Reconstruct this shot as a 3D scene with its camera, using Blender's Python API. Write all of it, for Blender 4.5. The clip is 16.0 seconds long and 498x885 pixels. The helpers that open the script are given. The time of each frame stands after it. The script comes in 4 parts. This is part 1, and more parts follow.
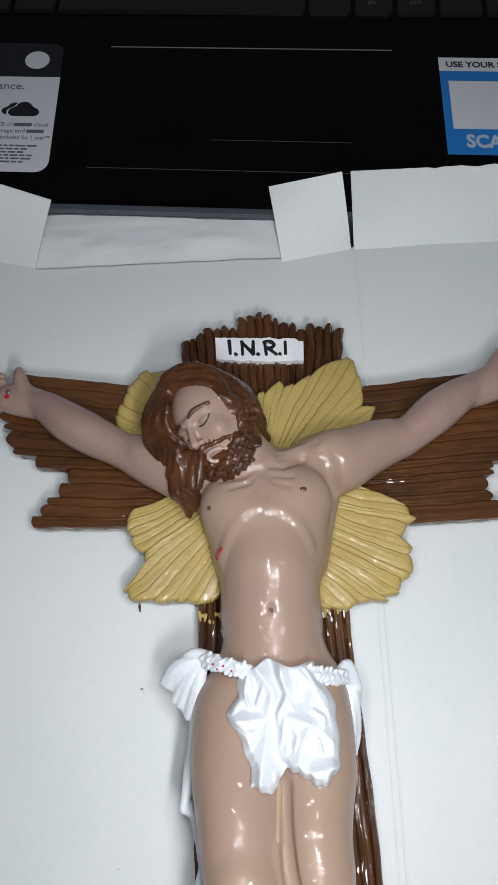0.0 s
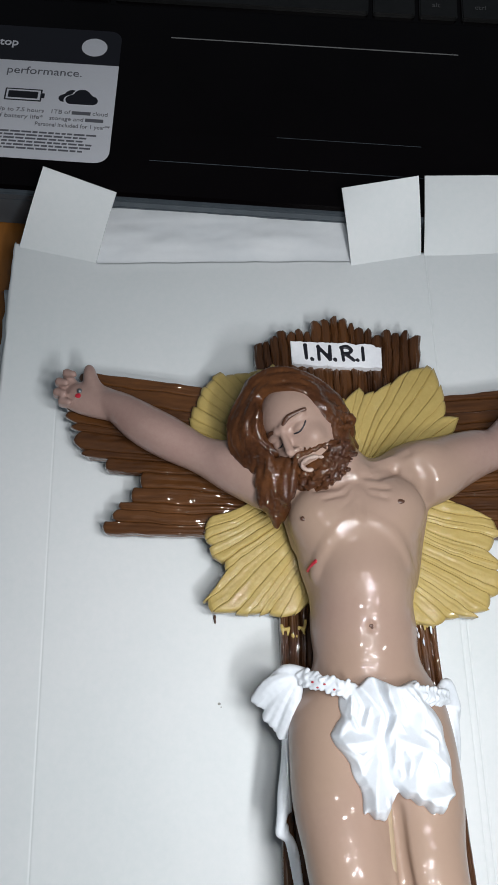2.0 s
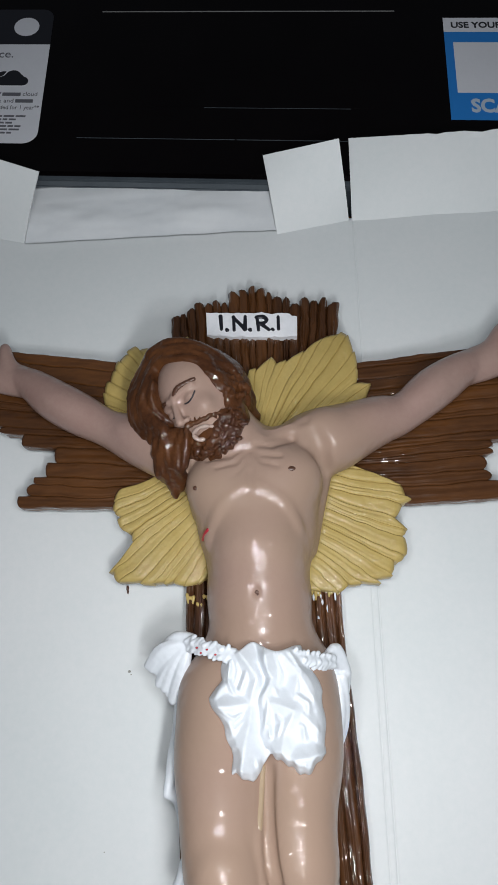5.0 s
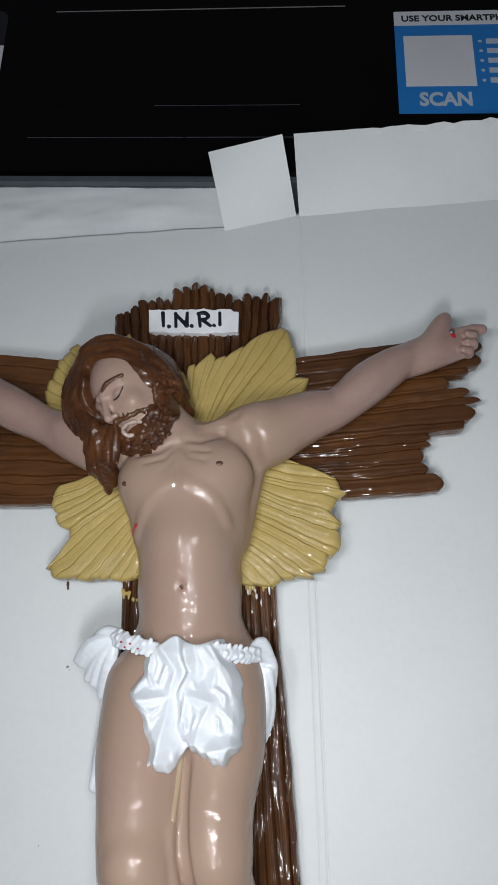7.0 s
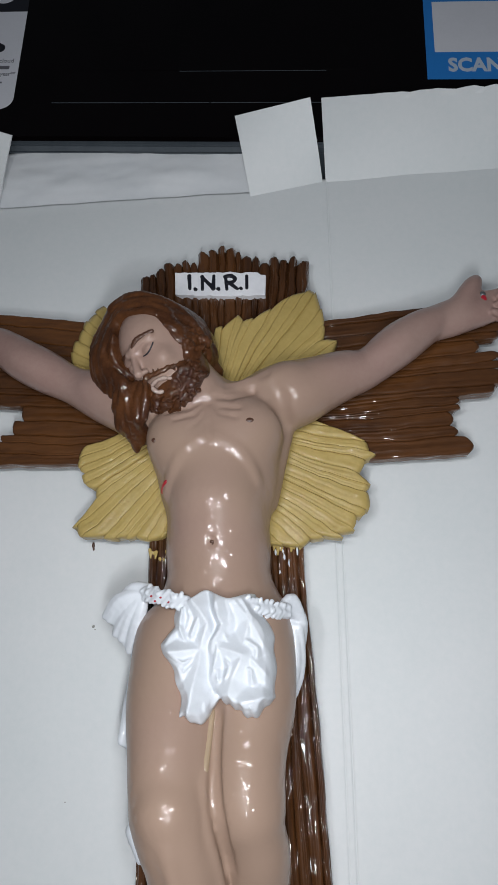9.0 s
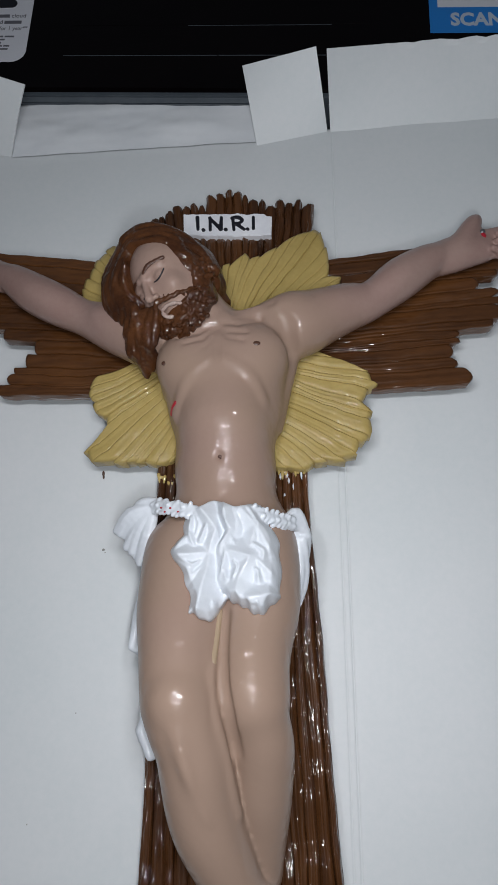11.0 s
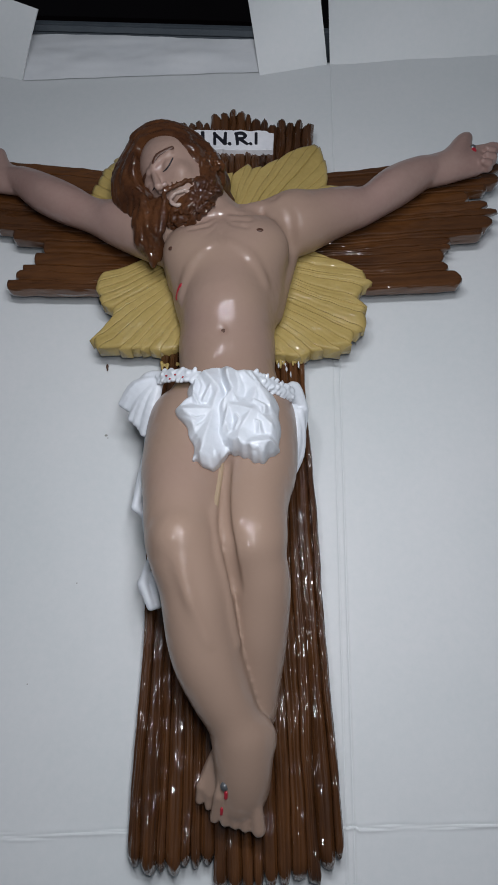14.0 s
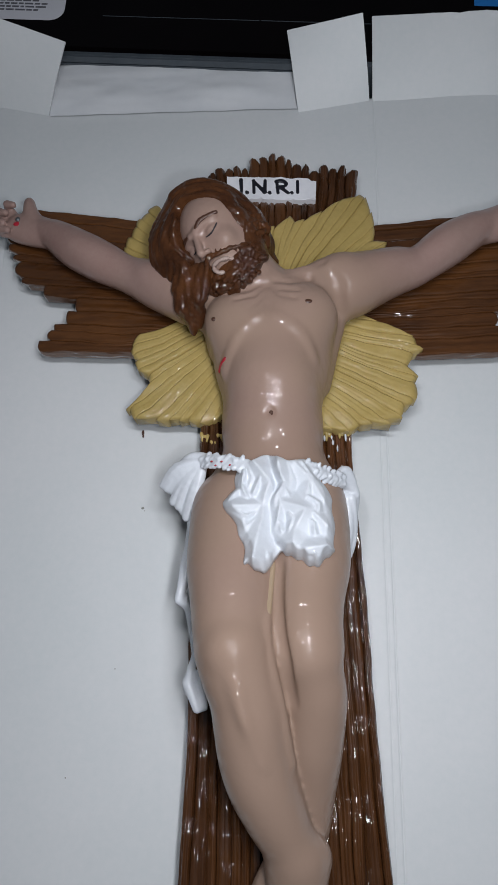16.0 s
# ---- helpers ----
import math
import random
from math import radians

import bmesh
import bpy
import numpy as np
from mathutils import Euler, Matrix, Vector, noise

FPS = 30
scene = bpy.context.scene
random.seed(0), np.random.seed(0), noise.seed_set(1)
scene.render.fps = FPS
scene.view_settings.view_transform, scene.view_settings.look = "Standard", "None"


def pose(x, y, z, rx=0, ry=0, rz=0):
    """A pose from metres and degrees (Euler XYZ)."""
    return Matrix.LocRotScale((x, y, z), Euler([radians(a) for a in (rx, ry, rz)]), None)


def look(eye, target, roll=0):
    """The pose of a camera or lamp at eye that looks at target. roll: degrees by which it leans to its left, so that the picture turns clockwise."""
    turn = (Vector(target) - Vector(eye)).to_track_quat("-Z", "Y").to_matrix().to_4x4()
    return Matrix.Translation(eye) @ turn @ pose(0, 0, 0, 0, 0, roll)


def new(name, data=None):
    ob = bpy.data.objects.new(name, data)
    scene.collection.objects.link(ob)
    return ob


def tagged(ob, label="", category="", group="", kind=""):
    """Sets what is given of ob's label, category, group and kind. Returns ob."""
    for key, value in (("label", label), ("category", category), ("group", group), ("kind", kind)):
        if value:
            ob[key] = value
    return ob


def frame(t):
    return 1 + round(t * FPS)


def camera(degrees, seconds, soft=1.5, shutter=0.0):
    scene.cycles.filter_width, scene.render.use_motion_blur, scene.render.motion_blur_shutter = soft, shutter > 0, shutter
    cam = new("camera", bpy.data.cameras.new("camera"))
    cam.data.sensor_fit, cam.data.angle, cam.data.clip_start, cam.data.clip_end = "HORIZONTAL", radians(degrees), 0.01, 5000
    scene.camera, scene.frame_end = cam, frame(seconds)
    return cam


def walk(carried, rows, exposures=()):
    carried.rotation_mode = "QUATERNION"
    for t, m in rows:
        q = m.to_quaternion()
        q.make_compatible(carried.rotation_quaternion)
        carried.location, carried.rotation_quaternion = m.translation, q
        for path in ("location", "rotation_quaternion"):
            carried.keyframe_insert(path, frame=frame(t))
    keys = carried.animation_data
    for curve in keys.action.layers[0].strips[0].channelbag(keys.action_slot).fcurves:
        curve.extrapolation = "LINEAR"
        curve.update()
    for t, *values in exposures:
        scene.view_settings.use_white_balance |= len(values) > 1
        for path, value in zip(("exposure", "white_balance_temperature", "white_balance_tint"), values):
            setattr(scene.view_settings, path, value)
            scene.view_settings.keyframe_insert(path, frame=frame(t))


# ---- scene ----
# ---- camera: rows of seconds, eye, target (centimetres) and roll ----
CM = 0.01
cam = camera(41.85, 16.0, soft=0.85)
PATH = [
    (0, (0.119, 0.182, 18.897), (-0.101, 5.665, 4.937), -6.01),
    (0.5, (-0.590, 0.365, 18.944), (-0.791, 5.933, 5.017), -5.41),
    (1, (-1.434, 0.488, 18.527), (-1.497, 5.935, 4.551), -3.75),
    (1.5, (-2.078, 0.569, 18.496), (-2.019, 6.048, 4.532), -2.27),
    (2, (-2.802, 0.709, 18.455), (-2.505, 6.183, 4.493), 0.62),
    (2.5, (-3.037, 0.773, 18.226), (-2.759, 6.139, 4.221), 0.53),
    (3, (-2.221, 0.747, 18.098), (-2.333, 5.875, 4.002), -3.86),
    (3.5, (-0.949, 0.610, 18.222), (-1.147, 5.746, 4.129), -5.44),
    (4, (-0.694, 0.591, 18.182), (-1.116, 5.683, 4.079), -7.70),
    (4.5, (-0.299, 0.408, 18.063), (-0.819, 5.411, 3.931), -9.03),
    (5, (0.762, 0.265, 18.320), (0.199, 5.366, 4.225), -9.80),
    (7.5, (2.767, -0.136, 18.134), (1.855, 4.949, 4.052), -14.11),
    (8, (2.781, -0.396, 18.022), (1.702, 4.674, 3.946), -15.77),
    (8.5, (2.478, -0.604, 17.872), (1.526, 4.449, 3.780), -14.29),
    (9, (2.036, -0.770, 17.828), (1.154, 4.231, 3.714), -13.33),
    (11.5, (1.779, -3.577, 17.668), (0.893, 1.401, 3.546), -12.80),
    (12, (1.775, -4.576, 16.972), (1.181, 0.446, 2.850), -9.01),
    (12.5, (1.535, -5.729, 17.306), (0.940, -0.540, 3.245), -8.68),
    (13, (1.218, -5.962, 17.380), (0.698, -0.761, 3.320), -7.63),
    (13.5, (1.268, -6.319, 17.339), (0.804, -1.036, 3.308), -6.98),
    (14, (1.228, -6.304, 17.335), (0.725, -1.043, 3.296), -7.44),
    (14.5, (1.091, -5.915, 17.243), (0.492, -0.751, 3.173), -8.57),
    (15, (0.892, -5.372, 17.229), (0.204, -0.374, 3.103), -10.13),
    (15.5, (0.569, -4.442, 17.583), (0.013, 0.563, 3.454), -8.66),
    (16, (0.263, -3.606, 17.456), (-0.389, 1.274, 3.287), -9.15),
]
EXPOSURES = [(0.0, -0.01, 6500, 10), (2.5, 0.14, 6500, 10), (5.0, -0.09, 6500, 10), (7.5, -0.24, 6480, 10), (9.0, -0.31, 6450, 11), (11.5, -0.50, 6380, 12), (14.0, -0.58, 6340, 13), (16.0, -0.50, 6350, 13)]
walk(cam, [(t, look(Vector(eye) * CM, Vector(target) * CM, roll)) for t, eye, target, roll in PATH], EXPOSURES)

# ---- light: the torch beside the lens, spread over the places from which it shone, and a dim cool room ----
world = bpy.data.worlds.new("dim_room")
scene.world = world
world.use_nodes = True
world.node_tree.nodes["Background"].inputs["Color"].default_value = (0.75, 0.87, 1.0, 1)
world.node_tree.nodes["Background"].inputs["Strength"].default_value = 0.075

for place, watts in (((-1.6, 1.5, 18.6), 0.28), ((0.9, 1.3, 18.6), 0.28), ((3.2, 0.6, 18.2), 0.28), ((2.3, -3.0, 17.8), 0.30), ((1.9, -5.3, 17.6), 0.35)):
    torch = bpy.data.lights.new("torch", "POINT")
    torch.energy, torch.color, torch.shadow_soft_size = watts, (0.965, 0.985, 1.0), 0.007
    new("torch", torch).location = Vector(place) * CM


# ---- materials ----
def node(nt, kind, **kw):
    n = nt.nodes.new(kind)
    for k, v in kw.items():
        n.inputs[k.replace("_", " ")].default_value = v
    return n


def material(name, low, high, rough=0.4, scale=60.0, stretch=(1, 1, 1), bump=0.2, fine=900.0, coat=0.0, coat_rough=0.05,
             ripple=0.0, metal=0.0, depth=0.0002, ior=1.5, lumps=420.0, shine=0.5, tint=None, wet=(1, 1, 1), swell=0.0012, grainy=2.0):
    """Two-scale noise between two colours, with relief; ripple adds a lumpy varnish relief to the coat."""
    m = bpy.data.materials.new(name)
    m.use_nodes = True
    nt = m.node_tree
    b = nt.nodes["Principled BSDF"]
    at = nt.nodes.new("ShaderNodeTexCoord")
    mp = node(nt, "ShaderNodeMapping", Scale=stretch)
    nt.links.new(at.outputs["Object"], mp.inputs["Vector"])
    big = node(nt, "ShaderNodeTexNoise", Scale=scale, Detail=5.0, Roughness=0.6)
    small = node(nt, "ShaderNodeTexNoise", Scale=fine, Detail=4.0, Roughness=0.65)
    for n in (big, small):
        nt.links.new(mp.outputs["Vector"], n.inputs["Vector"])
    mix = node(nt, "ShaderNodeMath")
    mix.operation = "MULTIPLY_ADD"
    mix.inputs[1].default_value = 0.7
    nt.links.new(big.outputs["Fac"], mix.inputs[0])
    half = node(nt, "ShaderNodeMath")
    half.operation = "MULTIPLY"
    half.inputs[1].default_value = 0.3
    nt.links.new(small.outputs["Fac"], half.inputs[0])
    nt.links.new(half.outputs[0], mix.inputs[2])
    ramp = nt.nodes.new("ShaderNodeValToRGB")
    ramp.color_ramp.elements[0].position, ramp.color_ramp.elements[1].position = 0.34, 0.66
    ramp.color_ramp.elements[0].color, ramp.color_ramp.elements[1].color = (*low, 1), (*high, 1)
    nt.links.new(mix.outputs[0], ramp.inputs["Fac"])
    if tint:
        wide = node(nt, "ShaderNodeTexNoise", Scale=scale * 0.4, Detail=2.0)
        blend = nt.nodes.new("ShaderNodeMix")
        blend.data_type = "RGBA"
        span = node(nt, "ShaderNodeMapRange", From_Min=0.25, From_Max=0.50)
        nt.links.new(at.outputs["Object"], wide.inputs["Vector"])
        along = nt.nodes.new("ShaderNodeSeparateXYZ")
        nt.links.new(at.outputs["Object"], along.inputs[0])
        slope = node(nt, "ShaderNodeMath")
        slope.operation, slope.inputs[1].default_value = "MULTIPLY_ADD", -4.0
        nt.links.new(along.outputs["Y"], slope.inputs[0])
        nt.links.new(wide.outputs["Fac"], slope.inputs[2])
        nt.links.new(slope.outputs[0], span.inputs["Value"])
        nt.links.new(span.outputs["Result"], blend.inputs[0])
        nt.links.new(ramp.outputs["Color"], blend.inputs[6])
        blend.inputs[7].default_value = (*tint, 1)
        nt.links.new(blend.outputs[2], b.inputs["Base Color"])
    else:
        nt.links.new(ramp.outputs["Color"], b.inputs["Base Color"])
    bm_ = node(nt, "ShaderNodeBump", Strength=bump, Distance=depth)
    nt.links.new(mix.outputs[0], bm_.inputs["Height"])
    nt.links.new(bm_.outputs["Normal"], b.inputs["Normal"])
    b.inputs["Roughness"].default_value, b.inputs["Metallic"].default_value = rough, metal
    b.inputs["IOR"].default_value = ior
    b.inputs["Specular IOR Level"].default_value = shine
    if coat:
        b.inputs["Coat Weight"].default_value, b.inputs["Coat Roughness"].default_value, b.inputs["Coat IOR"].default_value = coat, coat_rough, 1.7
        b.inputs["Specular IOR Level"].default_value = 0.12 if shine == 0.5 else shine
        lump = node(nt, "ShaderNodeTexNoise", Scale=lumps, Detail=grainy, Roughness=0.6)
        ease = node(nt, "ShaderNodeMapping", Scale=wet)
        nt.links.new(at.outputs["Object"], ease.inputs["Vector"])
        nt.links.new(ease.outputs["Vector"], lump.inputs["Vector"])
        wet = node(nt, "ShaderNodeBump", Strength=ripple, Distance=swell)
        nt.links.new(lump.outputs["Fac"], wet.inputs["Height"])
        nt.links.new(wet.outputs["Normal"], b.inputs["Coat Normal"])
    return m


def plain(name, colour, rough=0.5):
    return material(name, tuple(c * 0.93 for c in colour), colour, rough, bump=0.05)


PAPER = material("white_board", (0.625, 0.665, 0.675), (0.705, 0.720, 0.730), 0.55, 12, bump=0.12, fine=500)
TISSUE = material("crumpled_tissue", (0.70, 0.73, 0.76), (0.78, 0.80, 0.82), 0.6, 45, bump=0.2, fine=260, depth=0.0005)
TABLE = material("orange_wood", (0.20, 0.075, 0.015), (0.34, 0.14, 0.035), 0.35, 30, (1, 0.12, 1), 0.15, 300, coat=0.4)
WOOD_X = material("varnished_brown_paint_across", (0.036, 0.0130, 0.0042), (0.128, 0.049, 0.0138), 0.4, 70, (0.2, 1, 1), 0.7, 600, coat=1.0, coat_rough=0.06, ripple=0.95, depth=0.0005, lumps=380, wet=(0.4, 1, 1), swell=0.0012, grainy=1.0)
WOOD_Y = material("varnished_brown_paint_along", (0.030, 0.0112, 0.0042), (0.108, 0.042, 0.0132), 0.4, 110, (1, 0.12, 1), 0.9, 800, coat=0.9, coat_rough=0.055, ripple=1.0, depth=0.0005, lumps=400, wet=(1, 0.3, 1), swell=0.0034, grainy=1.0)
GOLD = material("varnished_ochre_paint", (0.37, 0.272, 0.088), (0.455, 0.34, 0.122), 0.45, 60, (1, 1, 1), 0.3, 800, coat=0.50, coat_rough=0.05, ripple=0.95, lumps=460, grainy=1.5)
SKIN = material("flesh_paint", (0.280, 0.176, 0.154), (0.338, 0.233, 0.200), 0.36, 45, (1, 1, 1), 0.12, 700, coat=0.32, coat_rough=0.045, ripple=0.70, lumps=400, grainy=0.6, shine=0.16, tint=(0.312, 0.217, 0.165))
HAIR = material("hair_paint", (0.030, 0.0098, 0.0040), (0.098, 0.036, 0.0118), 0.4, 90, (1, 1, 1), 0.5, 900, coat=0.55, coat_rough=0.06, ripple=0.8, lumps=420)
CLOTH = material("white_gloss_paint", (0.60, 0.635, 0.68), (0.70, 0.735, 0.78), 0.4, 110, (1, 1, 1), 0.3, 800, coat=0.3, coat_rough=0.15, ripple=0.3)
INK = plain("black_paint", (0.012, 0.012, 0.018), 0.35)
LIP = material("chipped_pale_paint", (0.30, 0.20, 0.17), (0.50, 0.41, 0.36), 0.35, 500, bump=0.4, coat=0.4)
CREAM = plain("bare_cream_plaster", (0.36, 0.27, 0.18), 0.3)
BLOOD = plain("red_paint", (0.40, 0.02, 0.035), 0.3)
NIPPLE = plain("dark_brown_paint", (0.07, 0.028, 0.015), 0.4)
IRON = material("grey_nail", (0.08, 0.09, 0.10), (0.2, 0.21, 0.22), 0.4, 200, bump=0.5, metal=0.5)
PLATE = material("white_plate_paint", (0.70, 0.71, 0.75), (0.82, 0.83, 0.86), 0.4, 150, (1, 1, 1), 0.4, 700, coat=0.4, coat_rough=0.15, ripple=0.4)
BLACK = material("black_plastic", (0.0022, 0.0014, 0.0018), (0.0034, 0.0024, 0.0029), 0.22, 40, bump=0.03, shine=0.12)
RIM = material("dark_grey_plastic", (0.050, 0.062, 0.074), (0.078, 0.094, 0.108), 0.4, 80, bump=0.05)
# pale matt grey: the glint on the touchpad's bevel, put into the base colour
SHINE = material("bevel_painted_glint", (0.16, 0.16, 0.16), (0.24, 0.24, 0.24), 0.5, 80, bump=0.05)
KEY = material("key_plastic", (0.006, 0.006, 0.006), (0.012, 0.012, 0.012), 0.45, 200, bump=0.1)
LABEL = plain("white_label_paper", (0.72, 0.73, 0.78), 0.45)
GREYINK = plain("grey_print", (0.13, 0.13, 0.15), 0.5)
BLUE = plain("blue_print", (0.02, 0.21, 0.62), 0.4)
PALE = plain("pale_print", (0.50, 0.58, 0.68), 0.4)
SPECK = plain("grey_speck", (0.27, 0.27, 0.25), 0.6)
KEYINK = plain("key_print", (0.10, 0.10, 0.10), 0.5)


# ---- builders ----
def thing(name, label, category, kind=""):
    return tagged(new(name), label, category, kind=kind)


def finish(name, data, mats, parent=None, label="", smooth=True):
    for m in mats if isinstance(mats, (list, tuple)) else [mats]:
        data.materials.append(m)
    if smooth:
        data.polygons.foreach_set("use_smooth", [True] * len(data.polygons))
    data.update()
    ob = new(name, data)
    ob.parent = parent
    return tagged(ob, label)


def part(name, bm, mat, parent=None, label="", smooth=False):
    """Links a bmesh in centimetres as one mesh object."""
    bmesh.ops.scale(bm, vec=(CM, CM, CM), verts=bm.verts)
    bmesh.ops.recalc_face_normals(bm, faces=bm.faces)
    data = bpy.data.meshes.new(name)
    bm.to_mesh(data)
    bm.free()
    return finish(name, data, mat, parent, label, smooth)


def raw(name, verts, faces, mats, parent=None, label="", smooth=True, index=None):
    data = bpy.data.meshes.new(name)
    data.from_pydata((np.asarray(verts, float) * CM).tolist(), [], [list(map(int, f)) for f in faces])
    if index is not None:
        data.polygons.foreach_set("material_index", list(map(int, index)))
    return finish(name, data, mats, parent, label, smooth)


def slab(bm, corners, z0, z1, bevel=0.0):
    """A flat plate over a polygon of (x, y) corners."""
    low = [bm.verts.new((x, y, z0)) for x, y in corners]
    face = bm.faces.new(low)
    up = bmesh.ops.extrude_face_region(bm, geom=[face])["geom"]
    bmesh.ops.translate(bm, vec=(0, 0, z1 - z0), verts=[v for v in up if isinstance(v, bmesh.types.BMVert)])
    if bevel:
        edges = [e for e in bm.edges if all(abs(v.co.z - z1) < 1e-6 for v in e.verts)]
        bmesh.ops.bevel(bm, geom=edges, offset=bevel, segments=2, affect="EDGES")
    return bm


def rounded(x0, y0, x1, y1, r=0.0, n=5, only=(0, 1, 2, 3)):
    """Corners of a rectangle, some of them rounded; order: right-bottom, right-top, left-top, left-bottom."""
    out = []
    for k, (cx, cy) in enumerate(((x1, y0), (x1, y1), (x0, y1), (x0, y0))):
        if not r or k not in only:
            out.append((cx, cy))
            continue
        sx, sy = (-1 if cx == x1 else 1), (-1 if cy == y1 else 1)
        for i in range(n + 1):
            a = math.radians(-90 + 90 * k + 90 * i / n)
            out.append((cx + sx * r + r * math.cos(a), cy + sy * r + r * math.sin(a)))
    return out


def box(x0, y0, x1, y1, z0, z1, r=0.0, bevel=0.0):
    return slab(bmesh.new(), rounded(x0, y0, x1, y1, r), z0, z1, bevel)


def wobble(x, y, s=0.35, seed=0.0):
    return noise.noise((x * s, y * s, seed))


# ---- solid shapes from distance fields ----
class Field:
    """A distance field on a regular grid, into which smooth shapes are blended."""

    def __init__(self, low, high, step):
        self.low, self.step = np.array(low, float), step
        self.n = np.ceil((np.array(high) - self.low) / step).astype(int) + 1
        self.d = np.full(self.n, 9.0, np.float32)
        self.axes = [self.low[k] + step * np.arange(self.n[k]) for k in range(3)]

    def window(self, low, high):
        a = np.clip(np.floor((np.array(low) - self.low) / self.step).astype(int), 0, self.n)
        b = np.clip(np.ceil((np.array(high) - self.low) / self.step).astype(int) + 1, 0, self.n)
        s = tuple(slice(i, j) for i, j in zip(a, b))
        return s, np.meshgrid(*[ax[k] for ax, k in zip(self.axes, s)], indexing="ij")

    def blend(self, s, e, k):
        d = self.d[s]
        if k > 0:
            h = np.clip(0.5 + 0.5 * (e - d) / k, 0, 1)
            self.d[s] = e * (1 - h) + d * h - k * h * (1 - h)
        else:
            self.d[s] = np.minimum(d, e)

    def cone(self, a, b, ra, rb, k=0.25, flat=1.0, pad=0.8, carve=False):
        a, b = np.array(a, float), np.array(b, float)
        r = max(ra, rb) + pad
        s, (x, y, z) = self.window(np.minimum(a, b) - r, np.maximum(a, b) + r)
        if x.size == 0:
            return self
        w = b - a
        t = np.clip(((x - a[0]) * w[0] + (y - a[1]) * w[1] + (z - a[2]) * w[2]) / (w @ w + 1e-9), 0, 1)
        q = np.sqrt((x - a[0] - t * w[0]) ** 2 + (y - a[1] - t * w[1]) ** 2 + ((z - a[2] - t * w[2]) / flat) ** 2)
        e = (q - (ra + (rb - ra) * t)).astype(np.float32)
        if carve:
            d, h = self.d[s], np.clip(0.5 - 0.5 * (self.d[s] + e) / k, 0, 1)
            self.d[s] = d * (1 - h) - e * h + k * h * (1 - h)
        else:
            self.blend(s, e, k)
        return self

    def chain(self, pts, k=0.25, flat=1.0, carve=False):
        """A limb through rows of x, y, z, radius."""
        for p, q in zip(pts[:-1], pts[1:]):
            self.cone(p[:3], q[:3], p[3], q[3], k, flat, carve=carve)
        return self

    def egg(self, c, r, k=0.3, axes=None, carve=False, pad=0.9):
        c, r = np.array(c, float), np.array(r, float)
        m = np.eye(3) if axes is None else np.array(axes, float)
        s, (x, y, z) = self.window(c - r.max() - pad, c + r.max() + pad)
        if x.size == 0:
            return self
        p = [m[i][0] * (x - c[0]) + m[i][1] * (y - c[1]) + m[i][2] * (z - c[2]) for i in range(3)]
        q = np.sqrt(sum((p[i] / r[i]) ** 2 for i in range(3)))
        g = np.sqrt(sum((p[i] / r[i] ** 2) ** 2 for i in range(3))) + 1e-6
        e = (q * (q - 1) / g).astype(np.float32)
        if carve:
            d, h = self.d[s], np.clip(0.5 - 0.5 * (self.d[s] + e) / k, 0, 1)
            self.d[s] = d * (1 - h) - e * h + k * h * (1 - h)
        else:
            self.blend(s, e, k)
        return self

    def surface(self):
        """Vertices and four-cornered faces of the zero level (surface nets)."""
        d = self.d
        neg = d < 0
        cells = tuple(np.array(d.shape) - 1)
        total, count = np.zeros((*cells, 3), np.float32), np.zeros(cells, np.int16)
        corner = lambda o: tuple(slice(o[k], o[k] + cells[k]) for k in range(3))
        for ax in range(3):
            u, v = [k for k in range(3) if k != ax]
            for du in (0, 1):
                for dv in (0, 1):
                    o = [0, 0, 0]
                    o[u], o[v] = du, dv
                    o2 = list(o)
                    o2[ax] = 1
                    d0, d1 = d[corner(o)], d[corner(o2)]
                    cut = neg[corner(o)] != neg[corner(o2)]
                    f = d0[cut] / (d0[cut] - d1[cut])
                    add = np.zeros((len(f), 3), np.float32)
                    add[:, u], add[:, v], add[:, ax] = du, dv, f
                    total[cut] += add
                    count[cut] += 1
        used = count > 0
        ident = np.full(cells, -1, np.int64)
        ident[used] = np.arange(used.sum())
        verts = (np.argwhere(used) + total[used] / count[used][:, None]) * self.step + self.low
        faces = []
        for ax in range(3):
            u, v = (ax + 1) % 3, (ax + 2) % 3
            lo, hi = [slice(None)] * 3, [slice(None)] * 3
            lo[ax], hi[ax] = slice(0, -1), slice(1, None)
            cut = np.argwhere(neg[tuple(lo)] != neg[tuple(hi)])
            cut = cut[(cut[:, u] > 0) & (cut[:, v] > 0) & (cut[:, u] < cells[u]) & (cut[:, v] < cells[v])]
            at = []
            for du, dv in ((1, 1), (0, 1), (0, 0), (1, 0)):
                c = cut.copy()
                c[:, u] -= du
                c[:, v] -= dv
                at.append(ident[tuple(c.T)])
            quad = np.stack(at, 1)
            flip = ~neg[tuple(cut.T)]
            quad[flip] = quad[flip][:, ::-1]
            faces.append(quad)
        return verts, np.concatenate(faces)


